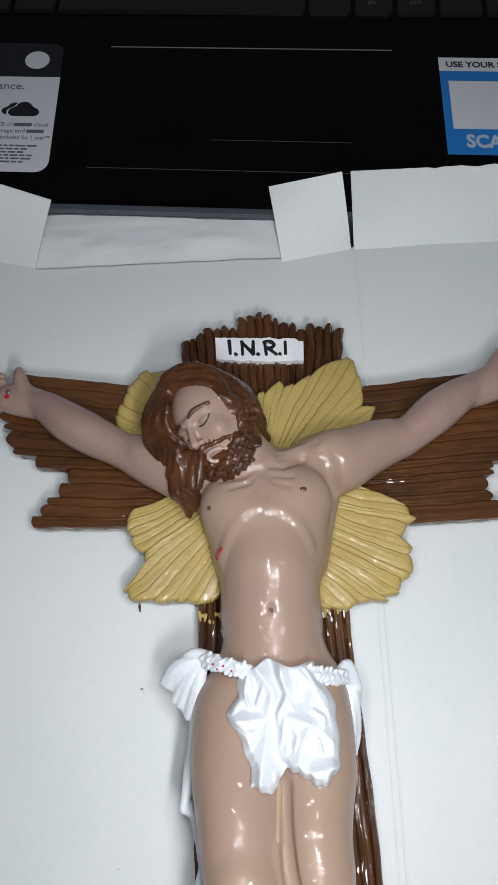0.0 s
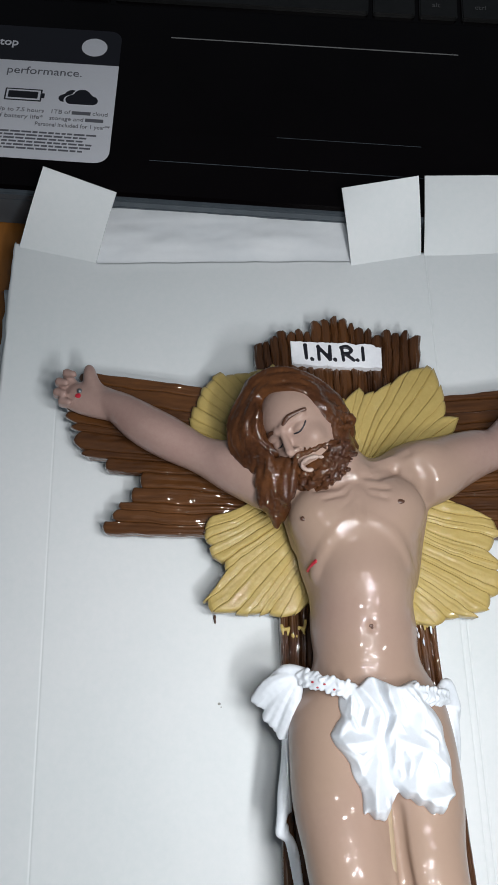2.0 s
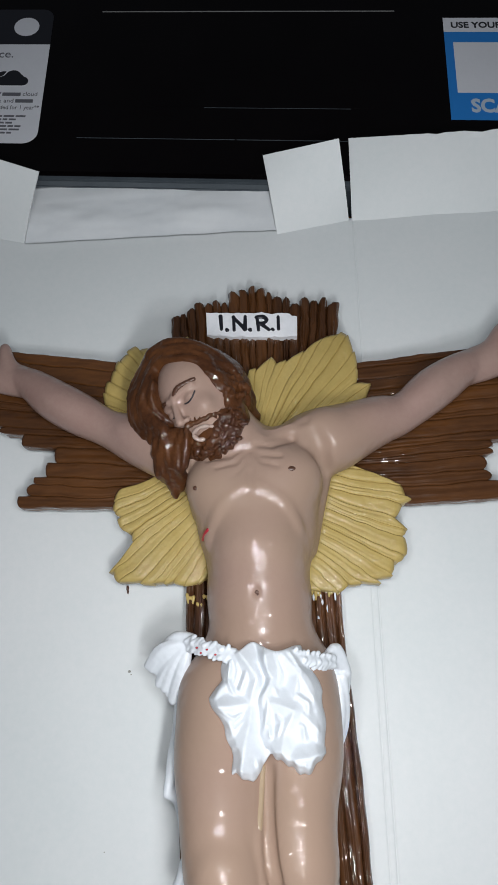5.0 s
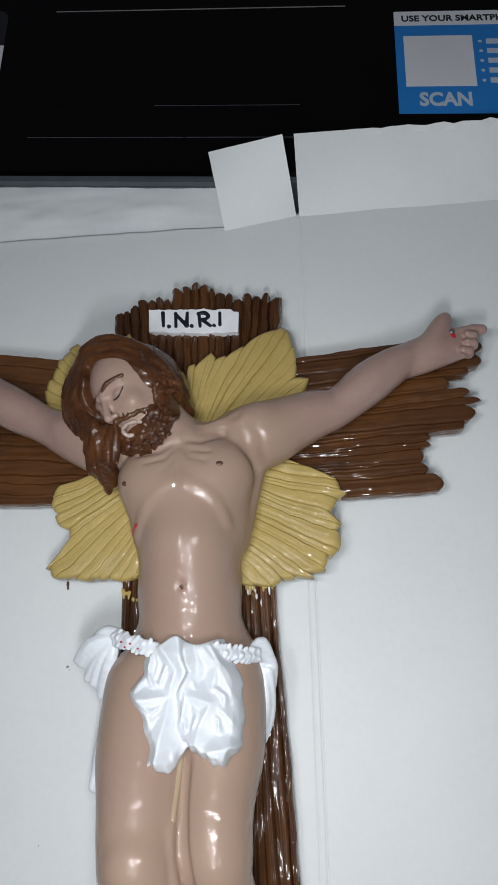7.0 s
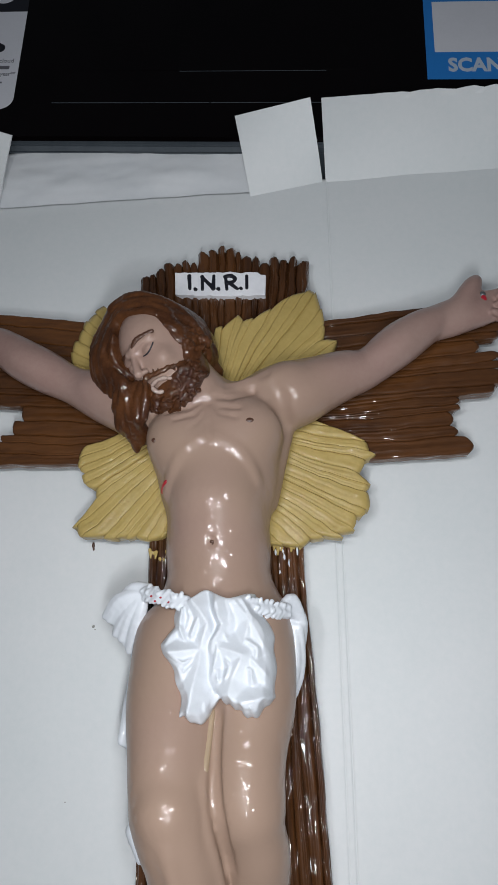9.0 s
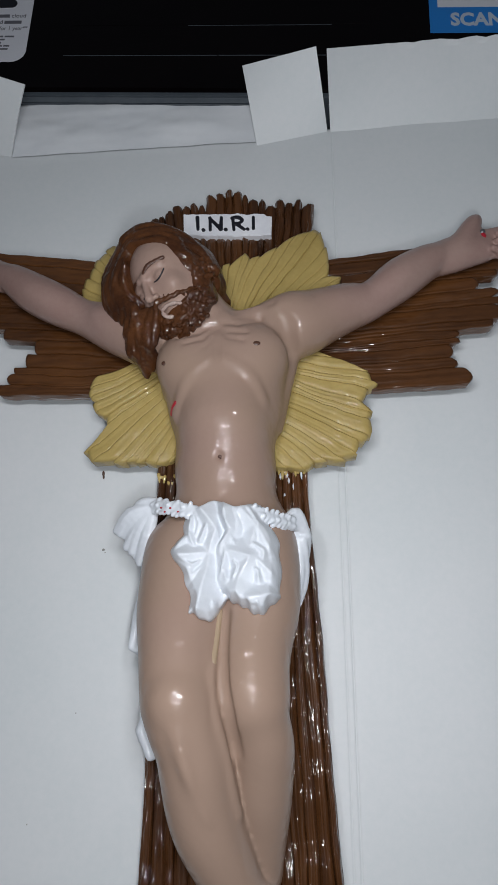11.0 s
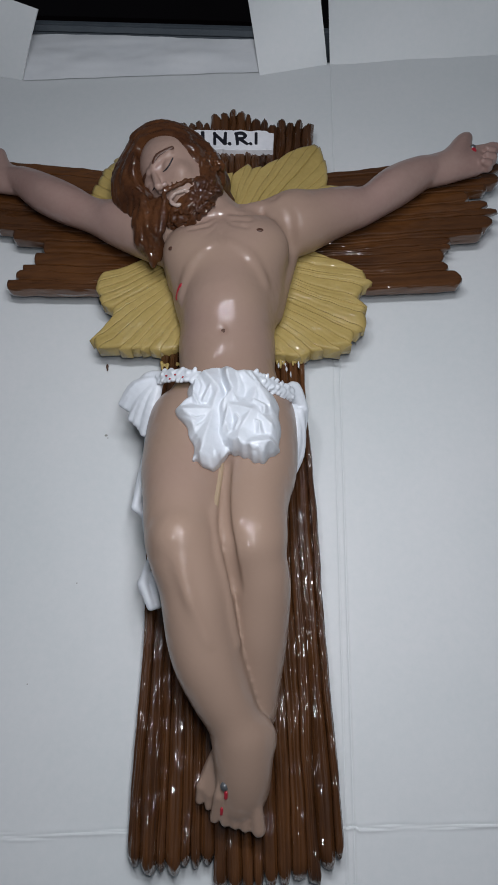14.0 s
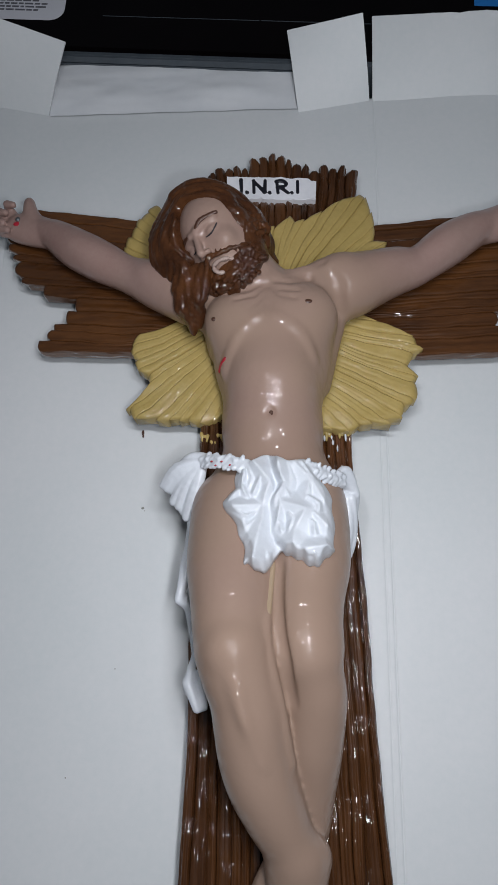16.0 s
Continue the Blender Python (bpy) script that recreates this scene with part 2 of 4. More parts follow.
# ---- the table, the opened white box and the tissue ----
def grid_sheet(xs, ys, height, thick, shift=None):
    """A sheet over columns xs and rows ys with height(x, y); shift(x, y) moves a point sideways."""
    top = []
    for y in ys:
        for x in xs:
            px, py = (x, y) if shift is None else shift(x, y)
            top.append((px, py, height(px, py)))
    w, n = len(xs), len(top)
    verts = top + [(x, y, z - thick) for x, y, z in top]
    faces = []
    for j in range(len(ys) - 1):
        for i in range(w - 1):
            a = j * w + i
            faces += [(a, a + 1, a + w + 1, a + w), (n + a + w, n + a + w + 1, n + a + 1, n + a)]
    rim = [i for i in range(w)] + [j * w + w - 1 for j in range(1, len(ys))] + [(len(ys) - 1) * w + i for i in range(w - 2, -1, -1)] + [j * w for j in range(len(ys) - 2, 0, -1)]
    for a, b in zip(rim, rim[1:] + rim[:1]):
        faces.append((a, n + a, n + b, b))
    return verts, faces


def dense(points, marks, reach=0.09, steps=5):
    out = set(round(p, 3) for p in points)
    for m in marks:
        out |= {round(m + reach * k / steps, 3) for k in range(-steps, steps + 1)}
    return sorted(out)


tabletop = part("table", box(-90, -60, 90, 70, -4.0, -1.5, 0, 0.1), TABLE, None)
tagged(tabletop, "orange-brown varnished wooden table under the box", "table", kind="structure")

FOLDS = ((-8.25, -0.012, 0.009, 9, 1.0), (3.24, 0.048, 0.03, 0, 0.0), (3.06, 0.048, 0.02, 3, 0.9))   # x at y = 0, lean, depth, fading from y, by


def board_height(x, y):
    z = 0.05 * wobble(x, y, 0.16, 3.0) + 0.012 * wobble(x, y, 0.9, 5.0) - 0.03
    for fx, lean, deep, start, loss in FOLDS:
        away = (x - fx - lean * y) / 0.022
        z -= deep * (1 - loss * min(1.0, max(0.0, (y - start) / 4))) * math.exp(-away * away)
    away = (y + 9.45 - 0.16 * wobble(x, 0, 0.9, 8.0) - 0.08 * wobble(x, 0, 3.5, 3.0)) / 0.05
    z += (0.04 if away < 0 else -0.05) * math.exp(-away * away) * (0.6 + 0.8 * wobble(x, 0, 0.8, 6.0)) + 0.05 * max(0.0, wobble(x, y, 2.2, 4.0)) * math.exp(-away * away / 16)
    if x > 4 and y > 8:
        z += 0.052 * (x - 4) * ((y - 8) / 6.7) ** 2 * (1.0 if x < 11.6 else 0.6)
    if y > 14.2 and -7.3 < x < 1.3:
        z += 0.035 * min(1.0, (y - 14.2) / 0.5) ** 2 + 0.012 * wobble(x, 0, 1.6, 11.0)
    return z


def ragged(x, y):
    """The torn outer edge, and the folds' lean."""
    px = x + y * (-0.012 + 0.060 * min(1.0, max(0.0, (x + 8.0) / 11.0)))
    if x < -10.25:
        px += 0.16 * wobble(0, y, 1.3, 2.0) + 0.07 * wobble(0, y, 4.0, 4.0) + 0.02 * y
    if y > 13.8:
        slope = -0.046 * (x - 4) if x > 4 else -0.03 * (x + 7.2) * min(1.0, max(0.0, (2.2 - x) / 0.9)) if x > -7.2 else 0.28 * (-7.2 - x) + 0.2 * min(1.0, (-7.2 - x) / 0.3)
        return px, y + min(1.0, (y - 13.8) / 0.85) * (slope + 0.05 * wobble(x, 0, 0.7, 1.0) + 0.03 * wobble(x, 0, 3.0, 1.0))
    return px, y


columns = dense(np.arange(-10.3, 17, 0.35), (-8.25, 3.24, 3.06))
lines = dense(np.arange(-20.0, 14.7, 0.4), (-9.45,), 0.32, 16) + [14.3, 14.5, 14.65, 14.72]
lines = sorted(set(lines))
sheet = raw("cardboard_sheet", *grid_sheet(columns, lines, board_height, 0.06, ragged), PAPER)
tagged(sheet, "opened white cardboard box lying flat under the crucifix", "cardboard")
under = raw("cardboard_sheet", *grid_sheet(np.arange(-10.5, 16.5, 0.25).tolist(), np.arange(-19.5, 14.3, 0.3).tolist(),
            lambda x, y: -0.45 + 0.05 * wobble(x, y, 0.3, 9.0), 0.06,
            lambda x, y: (x + (0.25 * wobble(0, y, 1.1, 12.0) + 0.1 * wobble(0, y, 4.0, 6.0) if x < -10.4 else 0), y)), PAPER)
tagged(under, "torn lower layer of the white cardboard box", "cardboard")
filler = part("box_filling", box(-9.6, -18, 16, 14.0, -1.5, -0.52), PAPER, None)
tagged(filler, "white folded box layers between sheet and table", "cardboard")


def flap(name, a, b, c, d, label, torn=0.0, bow=0.06):
    """A bent cardboard flap: hinge a to b, free edge d to c."""
    a, b, c, d = map(Vector, (a, b, c, d))
    n, m = 28, 12
    up = (b - a).cross(d - a).normalized()
    verts = []
    for side in (0, 1):
        for j in range(m + 1):
            v = j / m
            for i in range(n + 1):
                u = i / n
                p = (a * (1 - u) + b * u) * (1 - v) + (d * (1 - u) + c * u) * v
                p = p + up * (bow * math.sin(math.pi * v) + 0.03 * wobble(p.x, p.y, 0.6, 7.0) - 0.055 * side)
                if torn and j == m:
                    p.y += torn * (noise.noise((u * 21, 0, 3.0)) + 0.5 * noise.noise((u * 60, 0, 1.0))) * min(1, max(0, (u - 0.2) * 6))
                verts.append(p)
    w, size = n + 1, (n + 1) * (m + 1)
    faces = []
    for j in range(m):
        for i in range(n):
            q = j * w + i
            faces += [(q, q + 1, q + w + 1, q + w), (size + q + w, size + q + w + 1, size + q + 1, size + q)]
    rim = list(range(w)) + [j * w + n for j in range(1, m + 1)] + [m * w + i for i in range(n - 1, -1, -1)] + [j * w for j in range(m - 1, 0, -1)]
    faces += [(p, size + p, size + q, q) for p, q in zip(rim, rim[1:] + rim[:1])]
    ob = raw(name, verts, faces, PAPER, sheet, label, smooth=False)
    return ob


def hinge(x, y):
    return x, y, board_height(x, y) + 0.02


flap("tab", hinge(-10.0, 15.52), hinge(-7.34, 14.75), (-6.45, 16.52, 1.34), (-8.75, 17.2, 1.88), "slanted white tab propped against the laptop")
flap("tab", hinge(1.36, 14.28), hinge(3.80, 14.60), (3.50, 16.31, 1.89), (1.05, 16.37, 1.38), "slanted white tab propped against the laptop")
flap("flap", hinge(3.90, 14.58), hinge(11.6, 14.10), (11.8, 16.1, 1.8), (3.90, 16.80, 1.36), "long white flap with a torn upper edge", torn=0.14)


def tissue_height(x, y):
    """Just under the sheet up to its edge, then crumpled and a little higher."""
    free = min(1.0, max(0.0, (y - 14.75) / 0.7))
    return board_height(min(x, 2.8), min(y, 14.1)) - 0.075 + free * (0.10 + 0.06 * noise.fractal((x * 0.45, y * 1.1, 2.0), 1.0, 2.0, 3))


tissue = raw("tissue_paper", *grid_sheet(np.arange(-8.2, 3.0, 0.1).tolist(), np.arange(13.6, 17.2, 0.1).tolist(), tissue_height, 0.03), TISSUE)
tagged(tissue, "crumpled white tissue paper in front of the laptop", "paper")

for x, y, r in ((-3.52, 0.60, 0.045), (-3.47, 0.52, 0.02), (-4.1, -3.6, 0.02), (-5.2, -6.1, 0.02)):
    b = bmesh.new()
    bmesh.ops.create_icosphere(b, subdivisions=2, radius=r, matrix=Matrix.Translation((x, y, board_height(x, y))) @ Matrix.Diagonal((1, 0.8, 0.3, 1)))
    tagged(part("paint_speck", b, SPECK, None, "", True), "tiny dark paint speck on the white cardboard", "speck", "specks on the cardboard")

# ---- the laptop ----
laptop = thing("laptop", "black glossy laptop with two printed stickers beside its touchpad", "laptop")
laptop.matrix_world = pose(0, 16.22 * CM, 0, 0, 0, -7.2)
DECK = 0.56
part("base", box(-19, 0.12, 19, 9.7, -1.2, DECK, 0.5, 0.1), BLACK, laptop, "glossy black palm rest")
part("keyboard_deck", box(-19, 9.72, 19, 24, -1.2, DECK - 0.12, 0.0, 0.06), BLACK, laptop)
part("front_edge", box(-19, -0.06, 19, 0.2, 0.16, 0.44, 0.1, 0.05), RIM, laptop, "dark grey front edge")
part("lower_shell", box(-18.9, 0.0, 18.9, 0.3, -1.2, 0.10, 0.1, 0.04), RIM, laptop)
part("touchpad", box(-5.7, 3.2, 5.36, 7.9, DECK - 0.05, DECK + 0.006, 0.12), BLACK, laptop)
part("touchpad_button", box(-5.7, 1.75, -0.10, 3.13, DECK - 0.05, DECK + 0.008, 0.10), BLACK, laptop)
part("touchpad_button", box(-0.04, 1.75, 5.36, 3.13, DECK - 0.05, DECK + 0.008, 0.10), BLACK, laptop)
# this upper bevel carries its highlight as a light colour, not as a reflection
part("touchpad_edge", box(-5.75, 7.91, 5.40, 7.955, DECK - 0.05, DECK + 0.02, 0, 0.012), SHINE, laptop, "thin bevel with its glint painted pale grey")
part("touchpad_edge", box(-5.75, 1.70, -0.08, 1.72, DECK - 0.05, DECK + 0.012), RIM, laptop)
part("touchpad_edge", box(-0.02, 1.70, 5.40, 1.72, DECK - 0.05, DECK + 0.012), RIM, laptop)
part("touchpad_edge", box(-1.3, 3.148, 3.9, 3.162, DECK - 0.05, DECK + 0.010), RIM, laptop)


def words(text, x, y, size, mat, parent, z, bold=0.0, name="print", width=None, lean=0.0, align="LEFT", turn=0.0):
    """Lettering laid flat, x and y in centimetres, as thin mesh."""
    curve = bpy.data.curves.new(name, "FONT")
    curve.body, curve.size, curve.extrude, curve.offset, curve.align_x, curve.shear = text, size, 0.004, bold, align, lean
    curve.resolution_u = 3
    tmp = bpy.data.objects.new(name, curve)
    scene.collection.objects.link(tmp)
    data = bpy.data.meshes.new_from_object(tmp.evaluated_get(bpy.context.evaluated_depsgraph_get()))
    bpy.data.objects.remove(tmp)
    c = np.zeros(len(data.vertices) * 3)
    data.vertices.foreach_get("co", c)
    c = c.reshape(-1, 3)
    if width:
        c[:, 0] *= width / max(1e-6, np.ptp(c[:, 0]))
    w = math.radians(turn)
    c[:, :2] = c[:, :2] @ np.array(((math.cos(w), math.sin(w)), (-math.sin(w), math.cos(w))))
    c = (c + (x, y, z)) * CM
    data.vertices.foreach_set("co", c.ravel())
    data.materials.clear()
    return finish(name, data, mat, parent, smooth=False)


def row_key(x0, x1, y0, y1, text=""):
    key = part("key", box(x0, y0, x1, y1, DECK - 0.13, DECK + 0.02, 0.12, 0.05), KEY, laptop)
    if text:
        words(text, x0 + 0.5, y0 + 0.55, 0.34, KEYINK, key, DECK + 0.026, name="key_print")
    return key


EDGES = (-16.0, -14.1, -12.2, -10.3, -8.4, 2.0, 3.85, 5.55, 7.25, 9.1, 10.9, 12.7, 14.5, 16.3)
for k, (x0, x1) in enumerate(zip(EDGES[:-1], EDGES[1:])):
    row_key(x0 + 0.09, x1 - 0.09, 10.0, 11.55, {6: "alt", 7: "ctrl"}.get(k, ""))
for k in range(17):
    row_key(-16.0 + 1.9 * k + 0.09, -14.1 + 1.9 * k - 0.09, 11.75, 13.3)

Z1 = DECK + 0.004
left = part("sticker", slab(bmesh.new(), rounded(-13.4, 1.42, -7.6, 6.2, 0.55, 6, (0,)), DECK - 0.02, Z1 + 0.008), LABEL, laptop, "pale sticker with grey print, battery and cloud signs")
part("sticker_header", slab(bmesh.new(), rounded(-13.4, 6.2, -7.6, 8.05, 0.45, 6, (1,)), DECK - 0.02, Z1 + 0.008), INK, left)
Z2 = Z1 + 0.012
bm = bmesh.new()
slab(bm, [(-8.62 + 0.50 * math.cos(a * math.pi / 20), 7.12 + 0.48 * math.sin(a * math.pi / 20)) for a in range(40)], Z2 - 0.01, Z2)
part("emblem", bm, LABEL, left, "plain pale round emblem")
words("laptop", -12.95, 6.98, 0.54, LABEL, left, Z2 + 0.002, 0.008)
words("performance.", -11.85, 5.52, 0.54, GREYINK, left, Z2, width=2.85)
words("Up to 7.5 hours", -11.95, 3.62, 0.27, GREYINK, left, Z2, width=1.75)
words("of battery life*", -11.95, 3.30, 0.27, GREYINK, left, Z2, width=1.75)
words("1TB of", -9.95, 3.62, 0.27, GREYINK, left, Z2)
part("print_bar", box(-9.15, 3.62, -8.45, 3.78, Z2 - 0.008, Z2), GREYINK, left)
words("cloud", -8.38, 3.62, 0.27, GREYINK, left, Z2, width=0.55)
words("storage and", -9.95, 3.30, 0.27, GREYINK, left, Z2, width=1.25)
part("print_bar", box(-8.62, 3.30, -7.95, 3.46, Z2 - 0.008, Z2), GREYINK, left)
words("Personal included for 1 year**", -10.45, 2.98, 0.27, GREYINK, left, Z2, width=2.75)
rng = random.Random(4)
for k in range(6):
    bm, x = bmesh.new(), -13.2
    while x < -8.4 - 0.15 * (k % 3):
        w = rng.uniform(0.12, 0.42)
        slab(bm, rounded(x, 2.62 - 0.155 * k, min(x + w, -7.95), 2.70 - 0.155 * k), Z2 - 0.008, Z2)
        x += w + 0.055
    part("print_bar", bm, GREYINK, left)
part("battery_sign", box(-11.75, 4.15, -10.35, 4.75, Z2 - 0.008, Z2, 0.03), INK, left)
part("battery_gap", box(-11.69, 4.21, -10.41, 4.69, Z2 - 0.006, Z2 + 0.004), LABEL, left)
part("battery_fill", box(-11.62, 4.28, -10.5, 4.62, Z2 - 0.004, Z2 + 0.007), INK, left)
part("battery_tip", box(-10.35, 4.33, -10.25, 4.57, Z2 - 0.008, Z2), INK, left)


def cloud(name, x, y, s, mat, z):
    """A flat cloud sign of overlapping rounds on a flat foot."""
    b = bmesh.new()
    corners = []
    for cx, cy, r, a0, a1 in ((0.22, 0.22, 0.22, 270, 110), (0.62, 0.42, 0.34, 165, 25), (1.02, 0.22, 0.22, 80, -90)):
        span = np.linspace(a0, a1, 9) if a0 > a1 else np.linspace(a0, a1, 9)
        corners += [(x + s * (cx + r * math.cos(math.radians(a))), y + s * (cy + r * math.sin(math.radians(a)))) for a in span]
    slab(b, corners, z - 0.008, z)
    return part(name, b, mat, left)


cloud("cloud_sign", -9.72, 4.22, 0.8, INK, Z2)
cloud("cloud_gap", -9.52, 4.10, 1.02, LABEL, Z2 + 0.004)
cloud("cloud_sign", -9.45, 4.12, 0.98, INK, Z2 + 0.008)

right = part("sticker", box(7.26, 2.72, 15.0, 6.86, DECK - 0.02, Z1 + 0.008), BLUE, laptop, "blue sticker with a white header and panel")
part("sticker_header", box(7.26, 6.86, 15.0, 7.57, DECK - 0.02, Z1 + 0.008), LABEL, right)
part("sticker_panel", box(7.56, 3.94, 9.98, 6.34, Z1, Z2), LABEL, right, "plain white square panel")
words("USE YOUR SMARTPHONE", 7.52, 7.07, 0.40, INK, right, Z2 + 0.002, 0.012, width=4.45)
words("SCAN", 7.98, 3.08, 0.82, PALE, right, Z2, 0.03, width=1.78)
for k in range(5):
    part("bullet", box(10.18, 5.98 - 0.46 * k, 10.30, 6.10 - 0.46 * k, Z1, Z2, 0.04), PALE, right)
    part("print_bar", box(10.45, 5.92 - 0.46 * k, 14.0 - 0.5 * (k % 3), 6.16 - 0.46 * k, Z1, Z2), PALE, right)

# both stickers sit a little askew
for sticker, slant, pivot in ((left, -0.075, 7.1), (right, -0.038, 5.0)):
    for ob in [sticker, *sticker.children]:
        for v in ob.data.vertices:
            v.co.x += slant * (v.co.y - pivot * CM)


# ---- the crucifix ----
crucifix = thing("crucifix", "varnished painted plaster crucifix lying on white cardboard", "crucifix")


def spline(pts, n=4):
    """Rows run through smoothly, n pieces between each two."""
    p = np.array(pts, float)
    out = []
    for i in range(len(p) - 1):
        a, b, c, d = p[max(i - 1, 0)], p[i], p[i + 1], p[min(i + 2, len(p) - 1)]
        for k in range(n):
            f = k / n
            out.append(0.5 * (2 * b + (c - a) * f + (2 * a - 5 * b + 4 * c - d) * f * f + (3 * b - a - 3 * c + d) * f ** 3))
    return out + [p[-1]]


def ridge(axis0, axis1, end0, end1, base, top, seed, steps=30, sides=10, frayed=0.12, crown=0.1, skew=0.0, tip=0.0, sharp=6.0, ends=None, stria=0.0, blunt=1.0):
    """One ridge of a carved board, between two rims given as functions of s."""
    verts, faces = [], []
    ring, stretch = sides + 3, 1.0 if ends is None else 0.25
    for j in range(steps + 1):
        t = (j / steps) ** 0.8
        near = max(0.0, 1 - (1 - t) * abs(end1 - end0) / frayed)
        drop = 1 - math.sqrt(max(0.0, 1 - near * near)) if near > 0 else 0.0
        for i in range(ring):
            v = min(1.0, max(0.0, (i - 1) / sides))
            reach = end1 if ends is None else ends[0] + (ends[1] - ends[0]) * v
            s = end0 + (reach * (1 + skew * (v - 0.5) - tip * (2 * v - 1) ** 2) - end0) * t
            a, b = axis0(s), axis1(s)
            inset = 0.5 + (v - 0.5) * (1 - 0.25 * blunt * drop)
            x, y = a[0] + (b[0] - a[0]) * inset, a[1] + (b[1] - a[1]) * inset
            arch = 1 - abs(2 * v - 1) ** sharp
            z = top - crown + crown * arch * (1 - 0.5 * drop) - 0.16 * blunt * drop
            z += 0.035 * noise.noise((x * 0.9, y * 0.9, seed)) + 0.018 * noise.noise((x * 3.1, y * 3.1, seed + 4.0))
            if stria:
                z += stria * (noise.noise((v * 4.0 + seed * 7.0, s * 2.0 * stretch, 1.0)) + 0.6 * noise.noise((v * 11.0 + seed * 3.0, s * 4.0 * stretch, 6.0)))
            verts.append((x, y, base if i in (0, ring - 1) else z))
    for j in range(steps):
        for i in range(ring - 1):
            q = j * ring + i
            faces.append((q, q + 1, q + ring + 1, q + ring))
    for j in (0, steps):
        faces.append(tuple(j * ring + i for i in range(ring)))
    return verts, faces


def carved(name, near_a, near_b, far_a, far_b, ends, base, top, label, mat, crown=0.1, sharp=6.0, uneven=0.04, pointed=0.15, stria=0.05, spread=0.28, frayed=0.14):
    """A carved board: a core under ridges side by side. Its near rim runs from near_a to near_b, its far rim from far_a to far_b; ends: reach of each ridge."""
    near_a, near_b, far_a, far_b = map(Vector, (near_a, near_b, far_a, far_b))
    n = len(ends)
    rng = random.Random(len(label) * 7 + n)
    cuts = [0.0]
    for k in range(n):
        cuts.append(cuts[-1] + rng.uniform(1 - spread, 1 + spread))
    cuts = [c / cuts[-1] for c in cuts]
    d = (near_b - near_a).normalized()
    length = (far_a - near_a).length

    def rim(u, seed):
        def at(s):
            p = (near_a * (1 - u) + near_b * u) * (1 - s) + (far_a * (1 - u) + far_b * u) * s
            p = p + d * (0.07 * noise.noise((s * 5.0, seed * 2.0, n * 1.3)) + 0.03 * noise.noise((s * 17.0, seed * 3.0, n * 2.3)))
            return p.x, p.y
        return at

    shortest = min(ends) - 0.04
    core = [rim(0.03, 0)(0.0), rim(0.97, n)(0.0), rim(0.97, n)(shortest), rim(0.03, 0)(shortest)]
    board = part(name, slab(bmesh.new(), core, base, top - crown - 0.12), mat, crucifix, label)
    for k in range(n):
        v, f = ridge(rim(cuts[k], k), rim(cuts[k + 1], k + 1), 0.0, ends[k], base, top + rng.uniform(-uneven, uneven), k + 0.5,
                     crown=crown, sharp=sharp, sides=14, steps=60, stria=stria, frayed=frayed / length, skew=rng.uniform(-0.12, 0.12) / length, tip=rng.uniform(0.0, pointed) / length)
        raw("ridge", v, f, mat, board)
    return board


carved("cross_post", (-1.75, 6.3), (2.35, 6.3), (-2.15, 11.0), (3.06, 11.0),
       (0.985, 1.0, 1.03, 1.075, 1.06, 1.08, 1.06, 1.14, 1.15, 1.17, 1.15, 1.11, 1.08, 1.07, 1.02, 1.05, 1.03, 1.045, 1.0), 0.0, 0.90,
       "brown carved upper post with a jagged top", WOOD_Y, 0.10, 2.8, 0.05, frayed=0.07)
carved("cross_post", (-1.72, 5.6), (2.22, 5.6), (-2.32, -10.0), (2.47, -10.0),
       (1.0, 1.01, 1.008, 1.012, 1.0, 1.004, 1.0, 1.03, 1.035, 1.037, 1.033, 1.03, 1.028, 1.02, 1.024, 1.008, 0.996), 0.0, 0.80,
       "brown carved lower post, widening to its jagged foot", WOOD_Y, 0.09, 3.2, 0.05, frayed=0.05)
carved("cross_arm", (-1.0, 8.85), (-1.0, 4.72), (-8.0, 10.25), (-8.0, 5.2),
       (0.93, 0.955, 0.985, 0.975, 0.95, 0.935, 0.90, 0.80, 0.655, 0.69, 0.74, 0.765, 0.80), 0.55, 0.95, "brown carved arm of the cross with a broken jagged end", WOOD_X, 0.035, 9.0, 0.025, 0.30, 0.02, 0.5, 0.06)
carved("cross_arm", (1.2, 8.68), (1.2, 4.52), (8.8, 9.12), (8.8, 4.50),
       (0.985, 1.0, 0.985, 0.93, 0.85, 0.92, 0.955, 0.93, 0.88, 0.75, 0.745, 0.715, 0.725, 0.77), 0.55, 0.95, "brown carved arm of the cross with a long jagged end", WOOD_X, 0.035, 9.0, 0.025, 0.30, 0.02, 0.5, 0.06)


